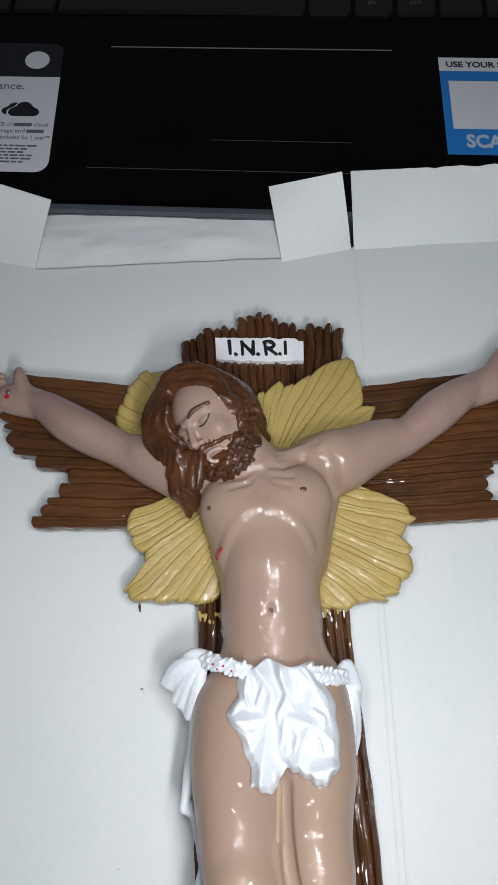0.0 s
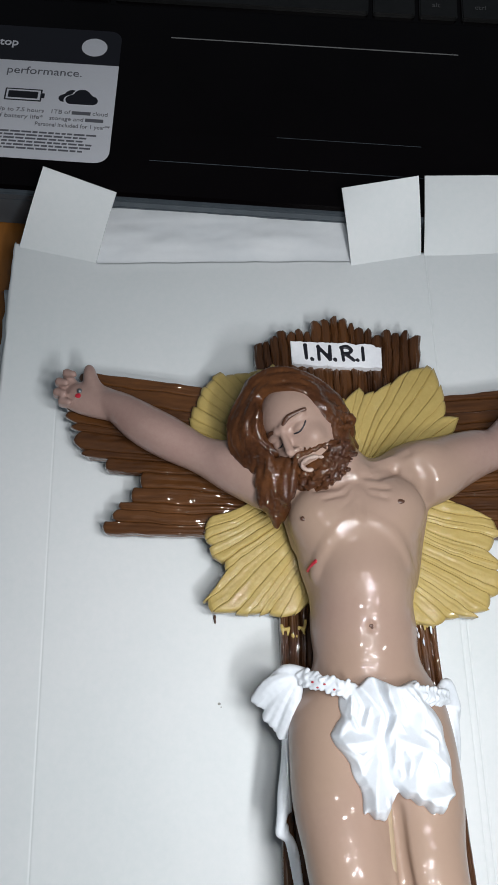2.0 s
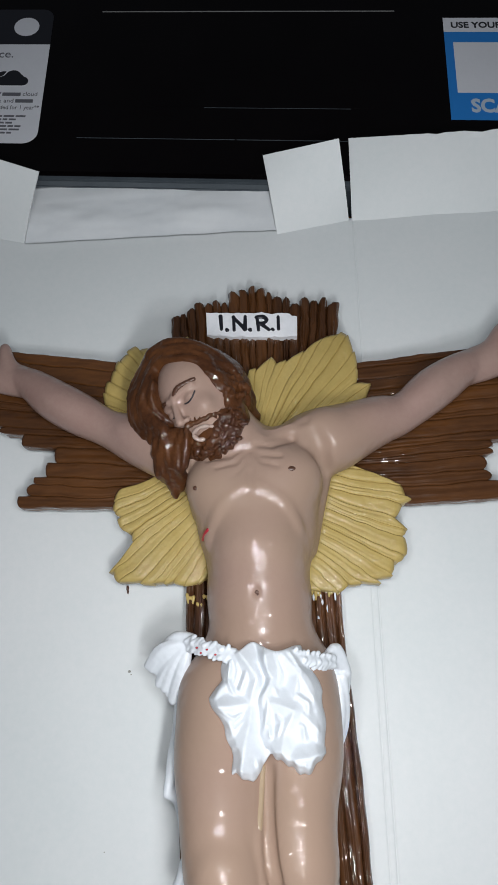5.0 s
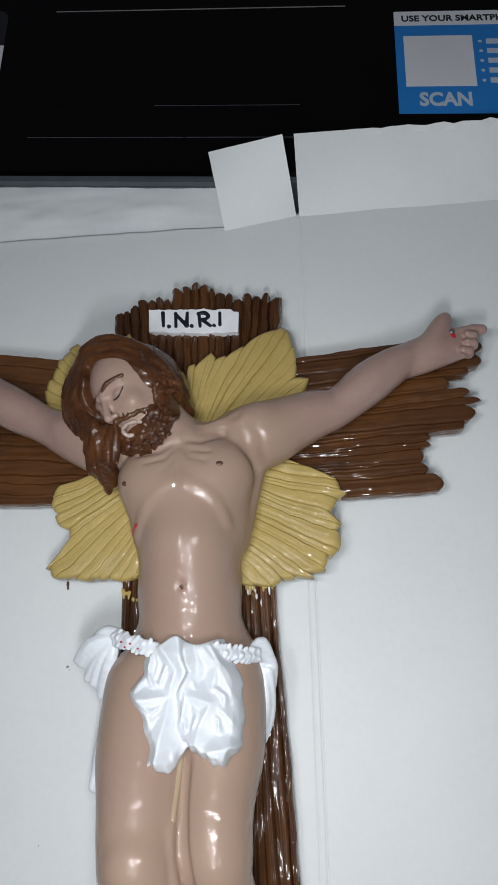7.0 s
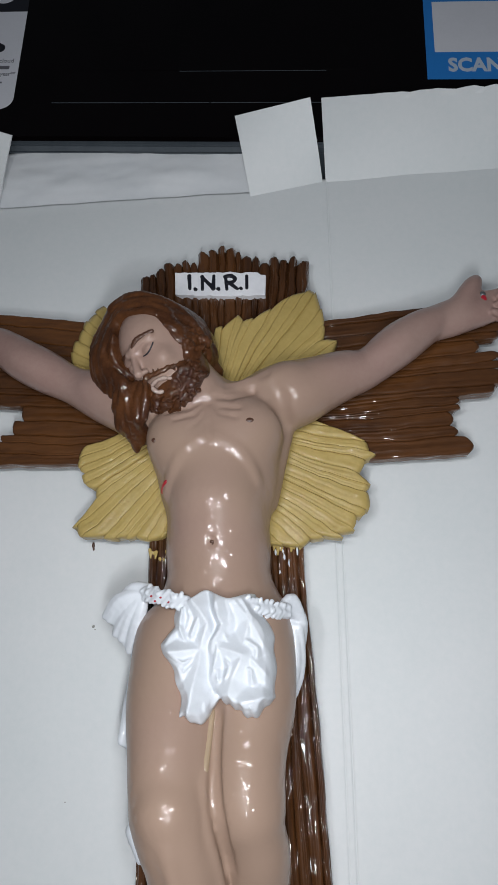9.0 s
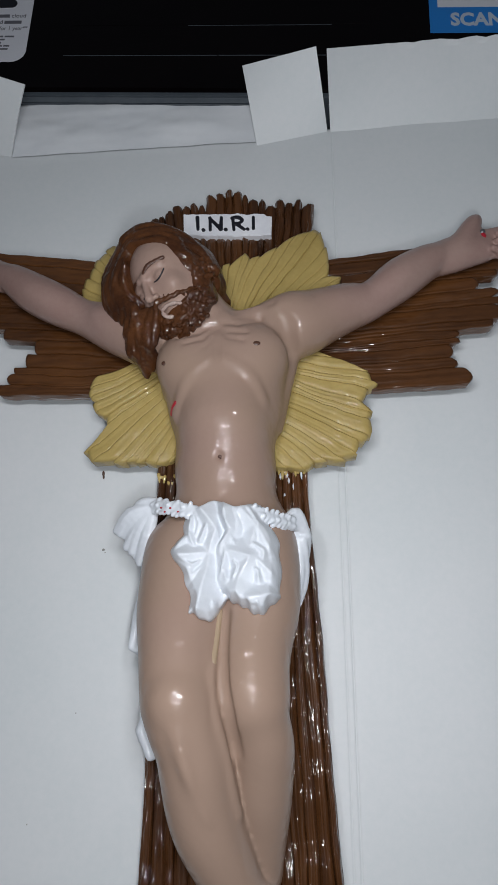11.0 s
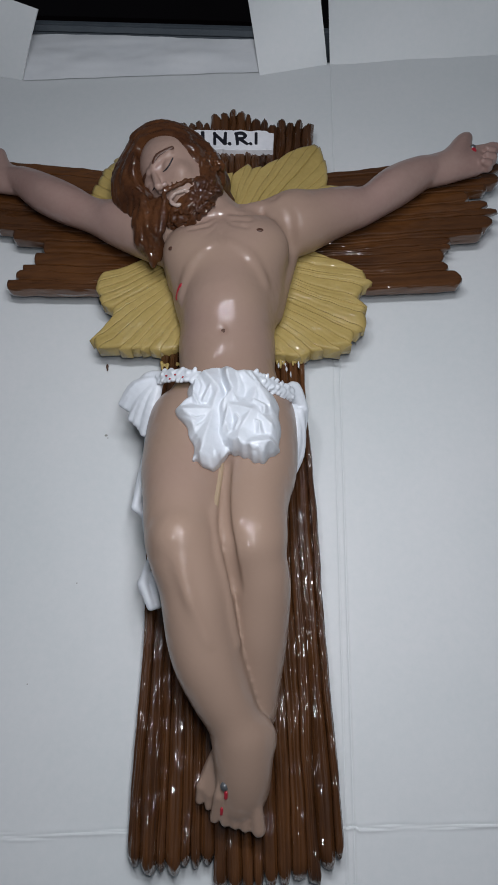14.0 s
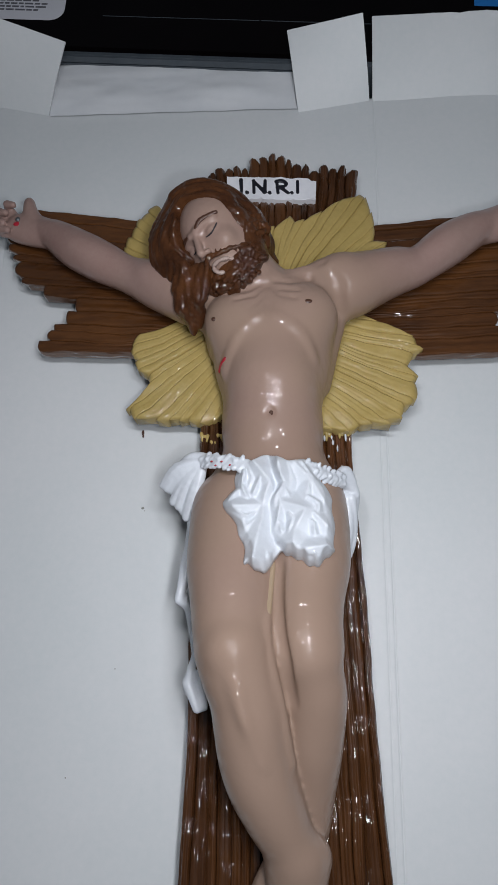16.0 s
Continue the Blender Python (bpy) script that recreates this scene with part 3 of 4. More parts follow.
def fan(centre, outline, n, start, label, base=0.62, top=1.28):
    """A carved plate of rays about a centre; outline: degrees and reach along its outer edge."""
    angles = [a for a, _ in outline]
    turn = 1 if angles[-1] > angles[0] else -1

    def reach(a):
        return float(np.interp(turn * a, [turn * v for v in angles], [r for _, r in outline]))

    def rim(a):
        def at(s):
            w = math.radians(a) + 0.02 * noise.noise((s * 0.8, a * 0.1, 2.0)) + 0.006 * noise.noise((s * 3.0, a * 0.2, 5.0))
            return centre[0] + s * math.cos(w), centre[1] + s * math.sin(w)
        return at

    rng = random.Random(n + int(abs(angles[0])))
    cuts = [angles[0] + (angles[-1] - angles[0]) * (k + (rng.uniform(-0.22, 0.22) if 0 < k < n else 0)) / n for k in range(n + 1)]
    short = min(r for _, r in outline) - 0.15
    core = [rim(a)(start) for a in cuts[::2]] + [rim(a)(short) for a in cuts[::2][::-1]]
    board = part("ray_fan", slab(bmesh.new(), core, base, top - 0.25), GOLD, crucifix, label)
    for k in range(n):
        tooth = rng.choice((0.0, 0.05, 0.10, 0.17))
        v, f = ridge(rim(cuts[k]), rim(cuts[k + 1]), start, 0, base, top + rng.uniform(-0.012, 0.012), k + 0.3 + angles[0], steps=26, sides=10,
                     frayed=0.03, crown=rng.choice((0.006, 0.010, 0.022, 0.045)), sharp=rng.uniform(4.0, 9.0), stria=0.014, skew=rng.uniform(-0.015, 0.015), tip=rng.uniform(0.0, 0.008), blunt=0.3,
                     ends=(reach(cuts[k]) - tooth * (k % 2), reach(cuts[k + 1]) - tooth * (1 - k % 2)))
        raw("ray", v, f, GOLD, board)
    return board


fan((0.2, 5.7), [(155, 4.7), (148, 5.1), (138, 5.35), (130, 5.4), (125, 4.9), (119, 4.75), (112, 4.7)], 12, 1.2, "ochre fan of carved rays beside the head", top=1.15)
fan((-0.3, 5.2), [(82, 3.5), (76.7, 3.62), (73, 4.06), (67.5, 3.84), (66, 4.2), (60, 4.9), (53.8, 5.65), (50, 5.5), (44.4, 5.1), (39.5, 4.58), (34.5, 4.85), (31.5, 4.5), (27, 4.1)],
    14, 1.2, "tall ochre fan of carved rays", top=1.35)
ll = fan((1.2, 7.0), [(199, 5.1), (203, 5.44), (211, 5.47), (215.3, 5.3), (217, 6.40), (221.5, 6.38), (225.7, 5.9), (232.2, 5.42), (236.4, 5.5), (241, 4.7)],
         15, 2.4, "ochre fan of carved rays with a dried drip", top=1.15)
fan((-2.5, 6.6), [(-9, 5.1), (-12, 6.2), (-15.6, 7.25), (-18.5, 6.95), (-20.5, 6.95), (-26.4, 7.45), (-30.5, 7.38), (-35, 7.25), (-37, 6.8), (-44.4, 6.3), (-47.5, 5.7)],
    16, 3.4, "broad ochre fan of carved rays", top=1.2)
for x, y, r in ((-3.58, 2.80, 0.05), (-3.57, 2.70, 0.035)):
    b = bmesh.new()
    bmesh.ops.create_icosphere(b, subdivisions=2, radius=r, matrix=Matrix.Translation((x, y, 0.03)) @ Matrix.Diagonal((0.8, 1.7, 0.8, 1)))
    part("drip", b, NIPPLE, ll, "dark dried drip", True)

bm = bmesh.new()
n = 36
plate = []
for j in range(2):
    for i in range(n + 1):
        u = i / n
        plate.append((-1.02 + 2.75 * u - 0.05 * j * u, (10.82 if j == 0 else 10.05) - 0.26 * u + 0.05 * noise.noise((u * 9, j, 1)) + 0.02 * noise.noise((u * 30, j, 3)) - 0.05 * math.sin(u * math.pi) * j - 0.10 * (u > 0.93) * (j == 0)))
slab(bm, plate[: n + 1][::-1] + plate[n + 1 :], 0.80, 1.06, 0.02)
board = part("title_plate", bm, PLATE, crucifix, "white painted title plate with black letters")
letters = Field((-1.0, 9.7, 1.0), (1.75, 11.0, 1.16), 0.018)
GLYPHS = (((0.16, 0.86), (0.165, 0.20)), ((0.305, 0.16), (0.305, 0.84)), ((0.30, 0.82), (0.425, 0.22)), ((0.425, 0.20), (0.435, 0.86)), ((0.565, 0.84), (0.575, 0.18)),
          ((0.555, 0.82), (0.625, 0.86), (0.672, 0.71), (0.64, 0.55), (0.575, 0.50)), ((0.605, 0.50), (0.69, 0.20)), ((0.80, 0.86), (0.795, 0.24)),
          ((0.222, 0.20), (0.228, 0.16)), ((0.480, 0.20), (0.486, 0.16)), ((0.728, 0.24), (0.734, 0.20)))
for n_glyph, line in enumerate(GLYPHS):
    row = []
    for k, (u, v) in enumerate(line):
        row.append((-1.02 + 2.72 * u, 10.10 + 0.68 * v - 0.26 * u, 1.062, 0.053 + 0.014 * ((n_glyph + k) % 3 == 0)))
    letters.chain(spline(row) if len(row) > 2 else row, 0.02, 0.5)
raw("lettering", *letters.surface(), INK, board, "black brushed capital letters")

# gold paint run over the edge of the post
run = Field((1.3, 1.8, 0.5), (2.5, 2.9, 1.3), 0.03)
rng = random.Random(9)
for k in range(7):
    x = 1.5 + 0.11 * k
    run.cone((x, 2.62, 0.95), (x + rng.uniform(-0.03, 0.03), 2.35 - rng.uniform(0.0, 0.28), 0.80), 0.075, 0.035, 0.03)
raw("paint_run", *run.surface(), GOLD, crucifix, "ochre paint run over the post")


chip = Field((1.3, 1.6, 0.5), (2.4, 3.0, 1.2), 0.03)
for k in range(26):
    u = rng.random() ** 2
    x, y = 1.52 + 0.58 * rng.random(), 2.62 - 0.35 * u - 0.8 * u * u * rng.random()
    chip.egg((x, y, 0.83), (rng.uniform(0.015, 0.04), rng.uniform(0.05, 0.15), 0.04), 0.03)
raw("plaster_chip", *chip.surface(), CLOTH, crucifix, "bare white plaster where paint has chipped off")
run = Field((-2.6, 1.5, 0.5), (-1.0, 3.0, 1.3), 0.03)
for k in range(8):
    x, y = -1.80 + 0.09 * k, 2.30 + rng.uniform(-0.15, 0.25)
    run.cone((x, y, 0.82), (x + rng.uniform(-0.05, 0.05), y - rng.uniform(0.03, 0.25), 0.80), 0.05, 0.03, 0.02)
raw("paint_run", *run.surface(), GOLD, crucifix, "ochre paint splashed on the post")


# ---- the figure: one painted plaster mesh ----
STEP = 0.06


def lower_body(field):
    """Hips and thighs, also under the loincloth."""
    field.egg((0.12, 0.3, 1.75), (1.70, 1.4, 1.3), 0.45)
    field.chain(spline([(0.85, 0.0, 2.0, 0.95), (0.91, -1.30, 2.4, 0.82), (0.77, -2.15, 2.8, 0.70), (0.71, -2.9, 3.1, 0.65), (0.77, -3.5, 3.2, 0.60)]), 0.3)
    field.chain(spline([(-0.85, 0.0, 2.0, 1.0), (-0.91, -1.30, 2.5, 0.97), (-0.86, -2.15, 2.9, 0.88), (-0.84, -2.86, 3.2, 0.80), (-0.79, -3.3, 3.38, 0.76)]), 0.08)


body = Field((-8.9, -10.0, -0.1), (9.3, 10.4, 5.0), STEP)
body.egg((0.22, 4.3, 1.78), (1.58, 2.3, 1.30), 0)
body.egg((0.15, 2.2, 1.75), (1.30, 2.2, 1.27), 0.22)
lower_body(body)
body.egg((0.18, 4.50, 1.96), (1.40, 1.35, 1.18), 0.30)
body.egg((1.04, 5.10, 2.40), (0.92, 0.78, 0.70), 0.55)
body.egg((-0.70, 4.95, 2.40), (0.82, 0.78, 0.68), 0.55)
body.egg((0.19, 3.25, 2.28), (1.14, 1.28, 1.00), 0.24)
body.cone((0.15, 5.7, 2.2), (-0.55, 6.9, 2.75), 0.72, 0.55, 0.5)
body.cone((0.42, 5.98, 2.80), (1.9, 6.45, 2.48), 0.12, 0.17, 0.14)
body.cone((0.0, 5.88, 2.78), (-1.4, 6.02, 2.5), 0.11, 0.16, 0.14)
body.cone((0.18, 5.85, 2.75), (-0.25, 7.0, 2.75), 0.14, 0.18, 0.2)
body.cone((2.02, 5.65, 1.72), (1.48, 3.3, 1.65), 0.34, 0.20, 0.18)
body.cone((-1.50, 5.40, 1.75), (-1.30, 4.4, 1.70), 0.26, 0.16, 0.25)
body.cone((0.6, 6.0, 2.2), (1.9, 6.38, 2.0), 0.36, 0.50, 0.2)
# arms
body.chain(spline([(1.70, 6.0, 1.95, 0.78), (2.30, 6.12, 1.95, 0.80), (3.05, 6.42, 1.85, 0.66), (3.70, 6.66, 1.78, 0.56), (4.30, 6.80, 1.74, 0.44), (5.20, 7.46, 1.70, 0.53), (6.10, 8.06, 1.56, 0.42), (6.75, 8.36, 1.42, 0.26)]), 0.2)
body.chain(spline([(-1.50, 5.85, 1.9, 0.74), (-2.15, 6.22, 1.9, 0.74), (-2.90, 6.55, 1.8, 0.62), (-3.75, 6.95, 1.72, 0.44), (-4.60, 7.47, 1.68, 0.52), (-5.40, 8.0, 1.62, 0.51), (-6.15, 8.62, 1.48, 0.38), (-6.75, 8.88, 1.38, 0.24)]), 0.2)
body.egg((2.95, 6.42, 2.30), (0.75, 0.34, 0.26), 0.2, axes=((0.95, 0.30, 0), (-0.30, 0.95, 0), (0, 0, 1)))
body.egg((4.95, 7.22, 2.05), (0.70, 0.28, 0.24), 0.2, axes=((0.84, 0.54, 0), (-0.54, 0.84, 0), (0, 0, 1)))
body.egg((-2.75, 6.42, 2.22), (0.7, 0.34, 0.26), 0.2, axes=((-0.88, 0.47, 0), (0.47, 0.88, 0), (0, 0, 1)))
body.egg((-4.95, 7.62, 2.0), (0.66, 0.28, 0.24), 0.2, axes=((-0.84, 0.54, 0), (0.54, 0.84, 0), (0, 0, 1)))
body.egg((2.15, 6.35, 2.45), (0.5, 0.42, 0.36), 0.2)
# shins, one crossing over the other
body.chain(spline([(0.77, -3.5, 3.2, 0.60), (0.88, -4.0, 2.95, 0.60), (0.87, -4.45, 2.68, 0.62), (0.80, -5.14, 2.35, 0.60), (0.78, -5.65, 2.12, 0.53), (0.74, -6.3, 1.85, 0.44), (0.70, -6.95, 1.6, 0.36)]), 0.10)
body.chain(spline([(-0.79, -3.3, 3.38, 0.76), (-0.70, -3.76, 3.35, 0.70), (-0.56, -4.23, 3.22, 0.68), (-0.50, -4.69, 3.08, 0.69), (-0.44, -5.26, 2.88, 0.69), (-0.31, -5.82, 2.70, 0.66), (-0.08, -6.4, 2.48, 0.59), (0.14, -6.85, 2.28, 0.53), (0.34, -7.3, 2.1, 0.52)]), 0.11)
body.chain(spline([(-0.40, -1.5, 2.72, 0.50), (-0.44, -2.15, 2.98, 0.53), (-0.46, -2.9, 3.22, 0.53), (-0.42, -3.5, 3.28, 0.51), (-0.27, -4.1, 3.20, 0.49), (-0.19, -4.7, 3.03, 0.47), (-0.11, -5.2, 2.85, 0.45), (0.01, -5.8, 2.63, 0.42), (0.21, -6.4, 2.40, 0.36), (0.37, -6.9, 2.20, 0.30)], 5), 0.10)
body.chain([(0.10, -1.2, 2.5, 0.40), (0.10, -3.0, 2.75, 0.36), (0.25, -4.3, 2.70, 0.34), (0.35, -5.6, 2.2, 0.30), (0.5, -6.6, 1.8, 0.3)], 0.12)
body.chain(spline([(0.55, -7.0, 2.2, 0.20), (0.80, -7.22, 2.02, 0.22), (0.86, -7.45, 1.9, 0.20)]), 0.10)
body.chain(spline([(0.36, -7.3, 2.08, 0.55), (0.36, -7.85, 1.86, 0.50), (0.33, -8.35, 1.58, 0.44), (0.22, -8.65, 1.46, 0.28)]), 0.25, 0.85)
body.chain(spline([(0.3, -7.4, 1.4, 0.4), (-0.15, -8.0, 1.25, 0.32), (-0.38, -8.4, 1.15, 0.25)]), 0.2)
for k, (x, y) in enumerate(((-0.30, -8.92), (-0.08, -8.99), (0.14, -9.05), (0.36, -9.11), (0.64, -9.16))):
    body.cone((x * 0.5 + 0.20, -7.75, 2.10), (x * 0.8 + 0.08, -8.45, 1.84), 0.10, 0.13, 0.03)
    body.cone((x * 0.8 + 0.08, -8.45, 1.84), (x, y, 1.50), 0.13, 0.115 + 0.04 * (k == 4), 0.02)
for x, y in ((-0.66, -8.62), (-0.46, -8.74)):
    body.chain([(x * 0.5, -7.9, 1.42, 0.12), (x * 0.9, y + 0.3, 1.36, 0.12), (x, y, 1.2, 0.10)], 0.04)
# knees and the crest of the shin
body.egg((-0.84, -3.28, 3.86), (0.42, 0.48, 0.34), 0.22)
body.egg((0.68, -3.22, 3.52), (0.44, 0.52, 0.36), 0.22)
body.chain(spline([(-0.74, -3.80, 3.98, 0.08), (-0.58, -4.5, 3.72, 0.08), (-0.46, -5.0, 3.52, 0.07), (-0.36, -5.5, 3.30, 0.05)], 5), 0.22)
body.egg((0.14, 2.13, 3.06), (0.11, 0.12, 0.11), 0.06, carve=True)


def over(field, x, y, lift=0.0):
    """The place on top of a solid at x, y, raised by lift."""
    def top(i, j):
        inside = np.nonzero(field.d[i, j] < 0)[0]
        if not len(inside):
            return None
        k = inside[-1]
        d0, d1 = field.d[i, j, k], field.d[i, j, min(k + 1, field.n[2] - 1)]
        return field.low[2] + field.step * (k + d0 / (d0 - d1 - 1e-9))

    u, v = (x - field.low[0]) / field.step, (y - field.low[1]) / field.step
    i, j = int(u), int(v)
    corners = [(top(i + a, j + b), abs(1 - a - (u - i)) * abs(1 - b - (v - j))) for a in (0, 1) for b in (0, 1)]
    corners = [(z, w) for z, w in corners if z is not None]
    return np.array((x, y, sum(z * w for z, w in corners) / sum(w for _, w in corners) + lift))


def groove(pts, r, deep, k):
    """A channel along the surface; each point may bring its own depth."""
    if len(pts) > 3:
        pts = spline(pts, 6)
    row = np.array([over(body, q[0], q[1], r - (q[2] if len(q) > 2 else deep)) for q in pts])
    if len(row) > 12:
        row[:, 2] = np.convolve(np.pad(row[:, 2], 4, mode="edge"), np.ones(9) / 9, mode="valid")
    for p, q in zip(row[:-1], row[1:]):
        body.cone(p, q, r, r, k, carve=True)


def welt(pts, r, proud, k):
    """A soft raised line along the surface."""
    row = np.array([over(body, x, y, proud - r) for x, y in spline(pts, 6)])
    ends = np.abs(np.linspace(-1, 1, len(row)))
    row[:, 2] -= 0.09 * np.maximum(0, ends - 0.4) ** 2 / 0.36
    row[:, 2] = np.convolve(np.pad(row[:, 2], 4, mode="edge"), np.ones(9) / 9, mode="valid")
    for p, q in zip(row[:-1], row[1:]):
        body.cone(p, q, r, r, k)


# the inner edge of the thigh and shin, with a hollow beside it
groove([(0.16, -1.5, 0.04), (0.12, -2.4, 0.06), (0.15, -3.05, 0.07), (0.22, -3.5, 0.05), (0.28, -4.0, 0.01), (0.32, -4.4, -0.04)], 0.14, 0.05, 0.10)
welt([(0.0, -1.4), (-0.07, -2.35), (-0.12, -2.92), (-0.05, -3.55), (0.10, -4.2), (0.22, -5.0), (0.30, -5.5)], 0.12, 0.008, 0.05)
welt([(-0.80, -3.7), (-0.58, -4.48), (-0.43, -4.91), (-0.22, -5.50)], 0.10, -0.012, 0.10)
# the arch of the ribs
welt([(-0.92, 3.45), (-0.76, 3.9), (-0.48, 4.38), (0.15, 4.68), (0.75, 4.40), (1.0, 4.05), (1.15, 3.6)], 0.16, -0.042, 0.14)
# breastbone, collarbones, the arch of the ribs, ribs
groove([(0.12, 5.5), (0.15, 5.0), (0.16, 4.6)], 0.12, 0.012, 0.08)
groove([(0.30, 5.74), (0.72, 5.70), (1.25, 5.92)], 0.09, 0.055, 0.05)
groove([(0.20, 5.66), (0.45, 5.45), (0.90, 5.38)], 0.07, 0.05, 0.04)
groove([(0.22, 5.55), (0.45, 5.25), (0.85, 5.10)], 0.07, 0.035, 0.04)
groove([(0.05, 5.66), (-0.35, 5.50), (-0.90, 5.46)], 0.08, 0.055, 0.05)
groove([(0.08, 5.58), (-0.20, 5.28), (-0.70, 5.18)], 0.07, 0.04, 0.04)
groove([(0.13, 5.60), (0.02, 5.20), (-0.30, 4.88)], 0.06, 0.025, 0.04)
groove([(0.62, 6.12), (1.1, 6.2), (1.6, 6.42)], 0.11, 0.03, 0.10)
groove([(2.02, 5.15), (1.92, 5.65), (1.78, 6.0)], 0.16, 0.03, 0.25)
groove([(-1.72, 5.0), (-1.6, 5.45)], 0.10, 0.05, 0.14)
# hands
body.chain(spline([(-6.25, 8.66, 1.42, 0.36), (-6.75, 8.86, 1.38, 0.44), (-7.3, 9.05, 1.32, 0.42)]), 0.15, 0.75)
body.chain(spline([(-6.72, 8.95, 1.45, 0.22), (-6.93, 9.48, 1.5, 0.16), (-7.02, 9.90, 1.45, 0.10)]), 0.15)
for k, (x, y) in enumerate(((-7.66, 9.72), (-7.86, 9.45), (-7.90, 9.12), (-7.74, 8.84))):
    body.chain([(-7.40, 9.36 - 0.19 * k, 1.35, 0.14), (x, y, 1.42, 0.13), (x + 0.05, y - 0.03, 1.62, 0.12), (x + 0.26, y - 0.12, 1.70, 0.10)], 0.05)
body.chain(spline([(6.20, 8.10, 1.48, 0.40), (6.7, 8.25, 1.46, 0.46), (7.2, 8.42, 1.42, 0.46), (7.8, 8.55, 1.34, 0.40)]), 0.15, 0.75)
body.chain(spline([(7.0, 8.4, 1.5, 0.26), (7.42, 9.08, 1.5, 0.21), (7.68, 9.44, 1.45, 0.10)]), 0.2)
body.cone((7.5, 8.84, 1.38), (8.3, 8.86, 1.40), 0.24, 0.20, 0.12)
body.chain([(7.85, 8.90, 1.42, 0.16), (8.35, 8.96, 1.48, 0.15), (8.62, 8.95, 1.46, 0.15)], 0.06)
for k, (x, y) in enumerate(((8.34, 8.72), (8.30, 8.48), (8.14, 8.24))):
    body.chain([(7.92, 8.68 - 0.2 * k, 1.38, 0.14), (x, y, 1.42, 0.13), (x - 0.02, y, 1.60, 0.12), (x - 0.22, y + 0.03, 1.68, 0.10)], 0.05)
pieces = [(body.surface(), 0)]

# loincloth: two overlapping panels over the hips, crumpled, cut to a hanging shape
CLOTH_STEP = 0.036
cloth = Field((-2.9, -2.3, 0.9), (2.7, 1.9, 4.7), CLOTH_STEP)
s, (X, Y, Z) = cloth.window((-99, -99, -99), (99, 99, 99))
hips = Field((-2.9, -2.3, 0.9), (2.7, 1.9, 4.7), CLOTH_STEP)
hips.egg((0.15, 2.2, 1.75), (1.30, 2.2, 1.27), 0)
lower_body(hips)
hips.cone((0.0, 0.6, 2.2), (0.02, -2.0, 2.75), 0.55, 0.62, 0.4)


def tents(lines, floor=0.0):
    """Sharp-crested folds: each line is a crest of some height, with flat flanks of some slope."""
    x, y = X[:, :, 0], Y[:, :, 0]
    x = x + 0.02 * np.sin(7 * y + 2)
    out = np.full(x.shape, floor)
    for height, slope, *pts in lines:
        for k, (p, q) in enumerate(zip(pts[:-1], pts[1:])):
            w = np.subtract(q, p)
            t = np.clip(((x - p[0]) * w[0] + (y - p[1]) * w[1]) / (w @ w), 0, 1)
            out = np.maximum(out, height * (1 - 0.12 * ((k + t) % 2 - 1) ** 2) - slope * np.hypot(x - p[0] - t * w[0], y - p[1] - t * w[1]))
    grain = 0.010 * np.sin(9 * x + 3 * np.sin(5 * y)) * np.sin(8 * y + 2 * np.sin(6 * x))
    return (out + grain)[:, :, None]


def panel(lift, low, left, right, crests):
    """A thick layer over the hips between a lower edge y(x) and two side edges x(y)."""
    lower = np.interp(X, *low) + 0.035 * np.sin(11 * X) + 0.03 * np.sin(27 * X + 1)
    rim_l, rim_r = np.interp(Y, *left) + 0.03 * np.sin(9 * Y), np.interp(Y, *right) + 0.025 * np.sin(8 * Y + 1)
    upper = 0.86 + 0.06 * np.sin(6.5 * X + 1.2) + 0.12 * np.exp(-((X + 0.05) / 0.22) ** 2)
    edge = np.maximum.reduce([lower - Y, rim_l - X, X - rim_r, Y - upper, 2.0 - Z])
    # the layer turns down to the skin at its rim, rounded
    hem = np.clip(np.minimum.reduce([Y - lower, X - rim_l, rim_r - X]) / 0.20, 0, 1) ** 0.7
    body_ = hips.d - 0.05 - (lift + tents(crests) - 0.05) * hem
    r = 0.03
    return np.where((edge > -r) & (body_ > -r), np.sqrt(np.maximum(edge + r, 0) ** 2 + np.maximum(body_ + r, 0) ** 2) - r, np.maximum(edge, body_))


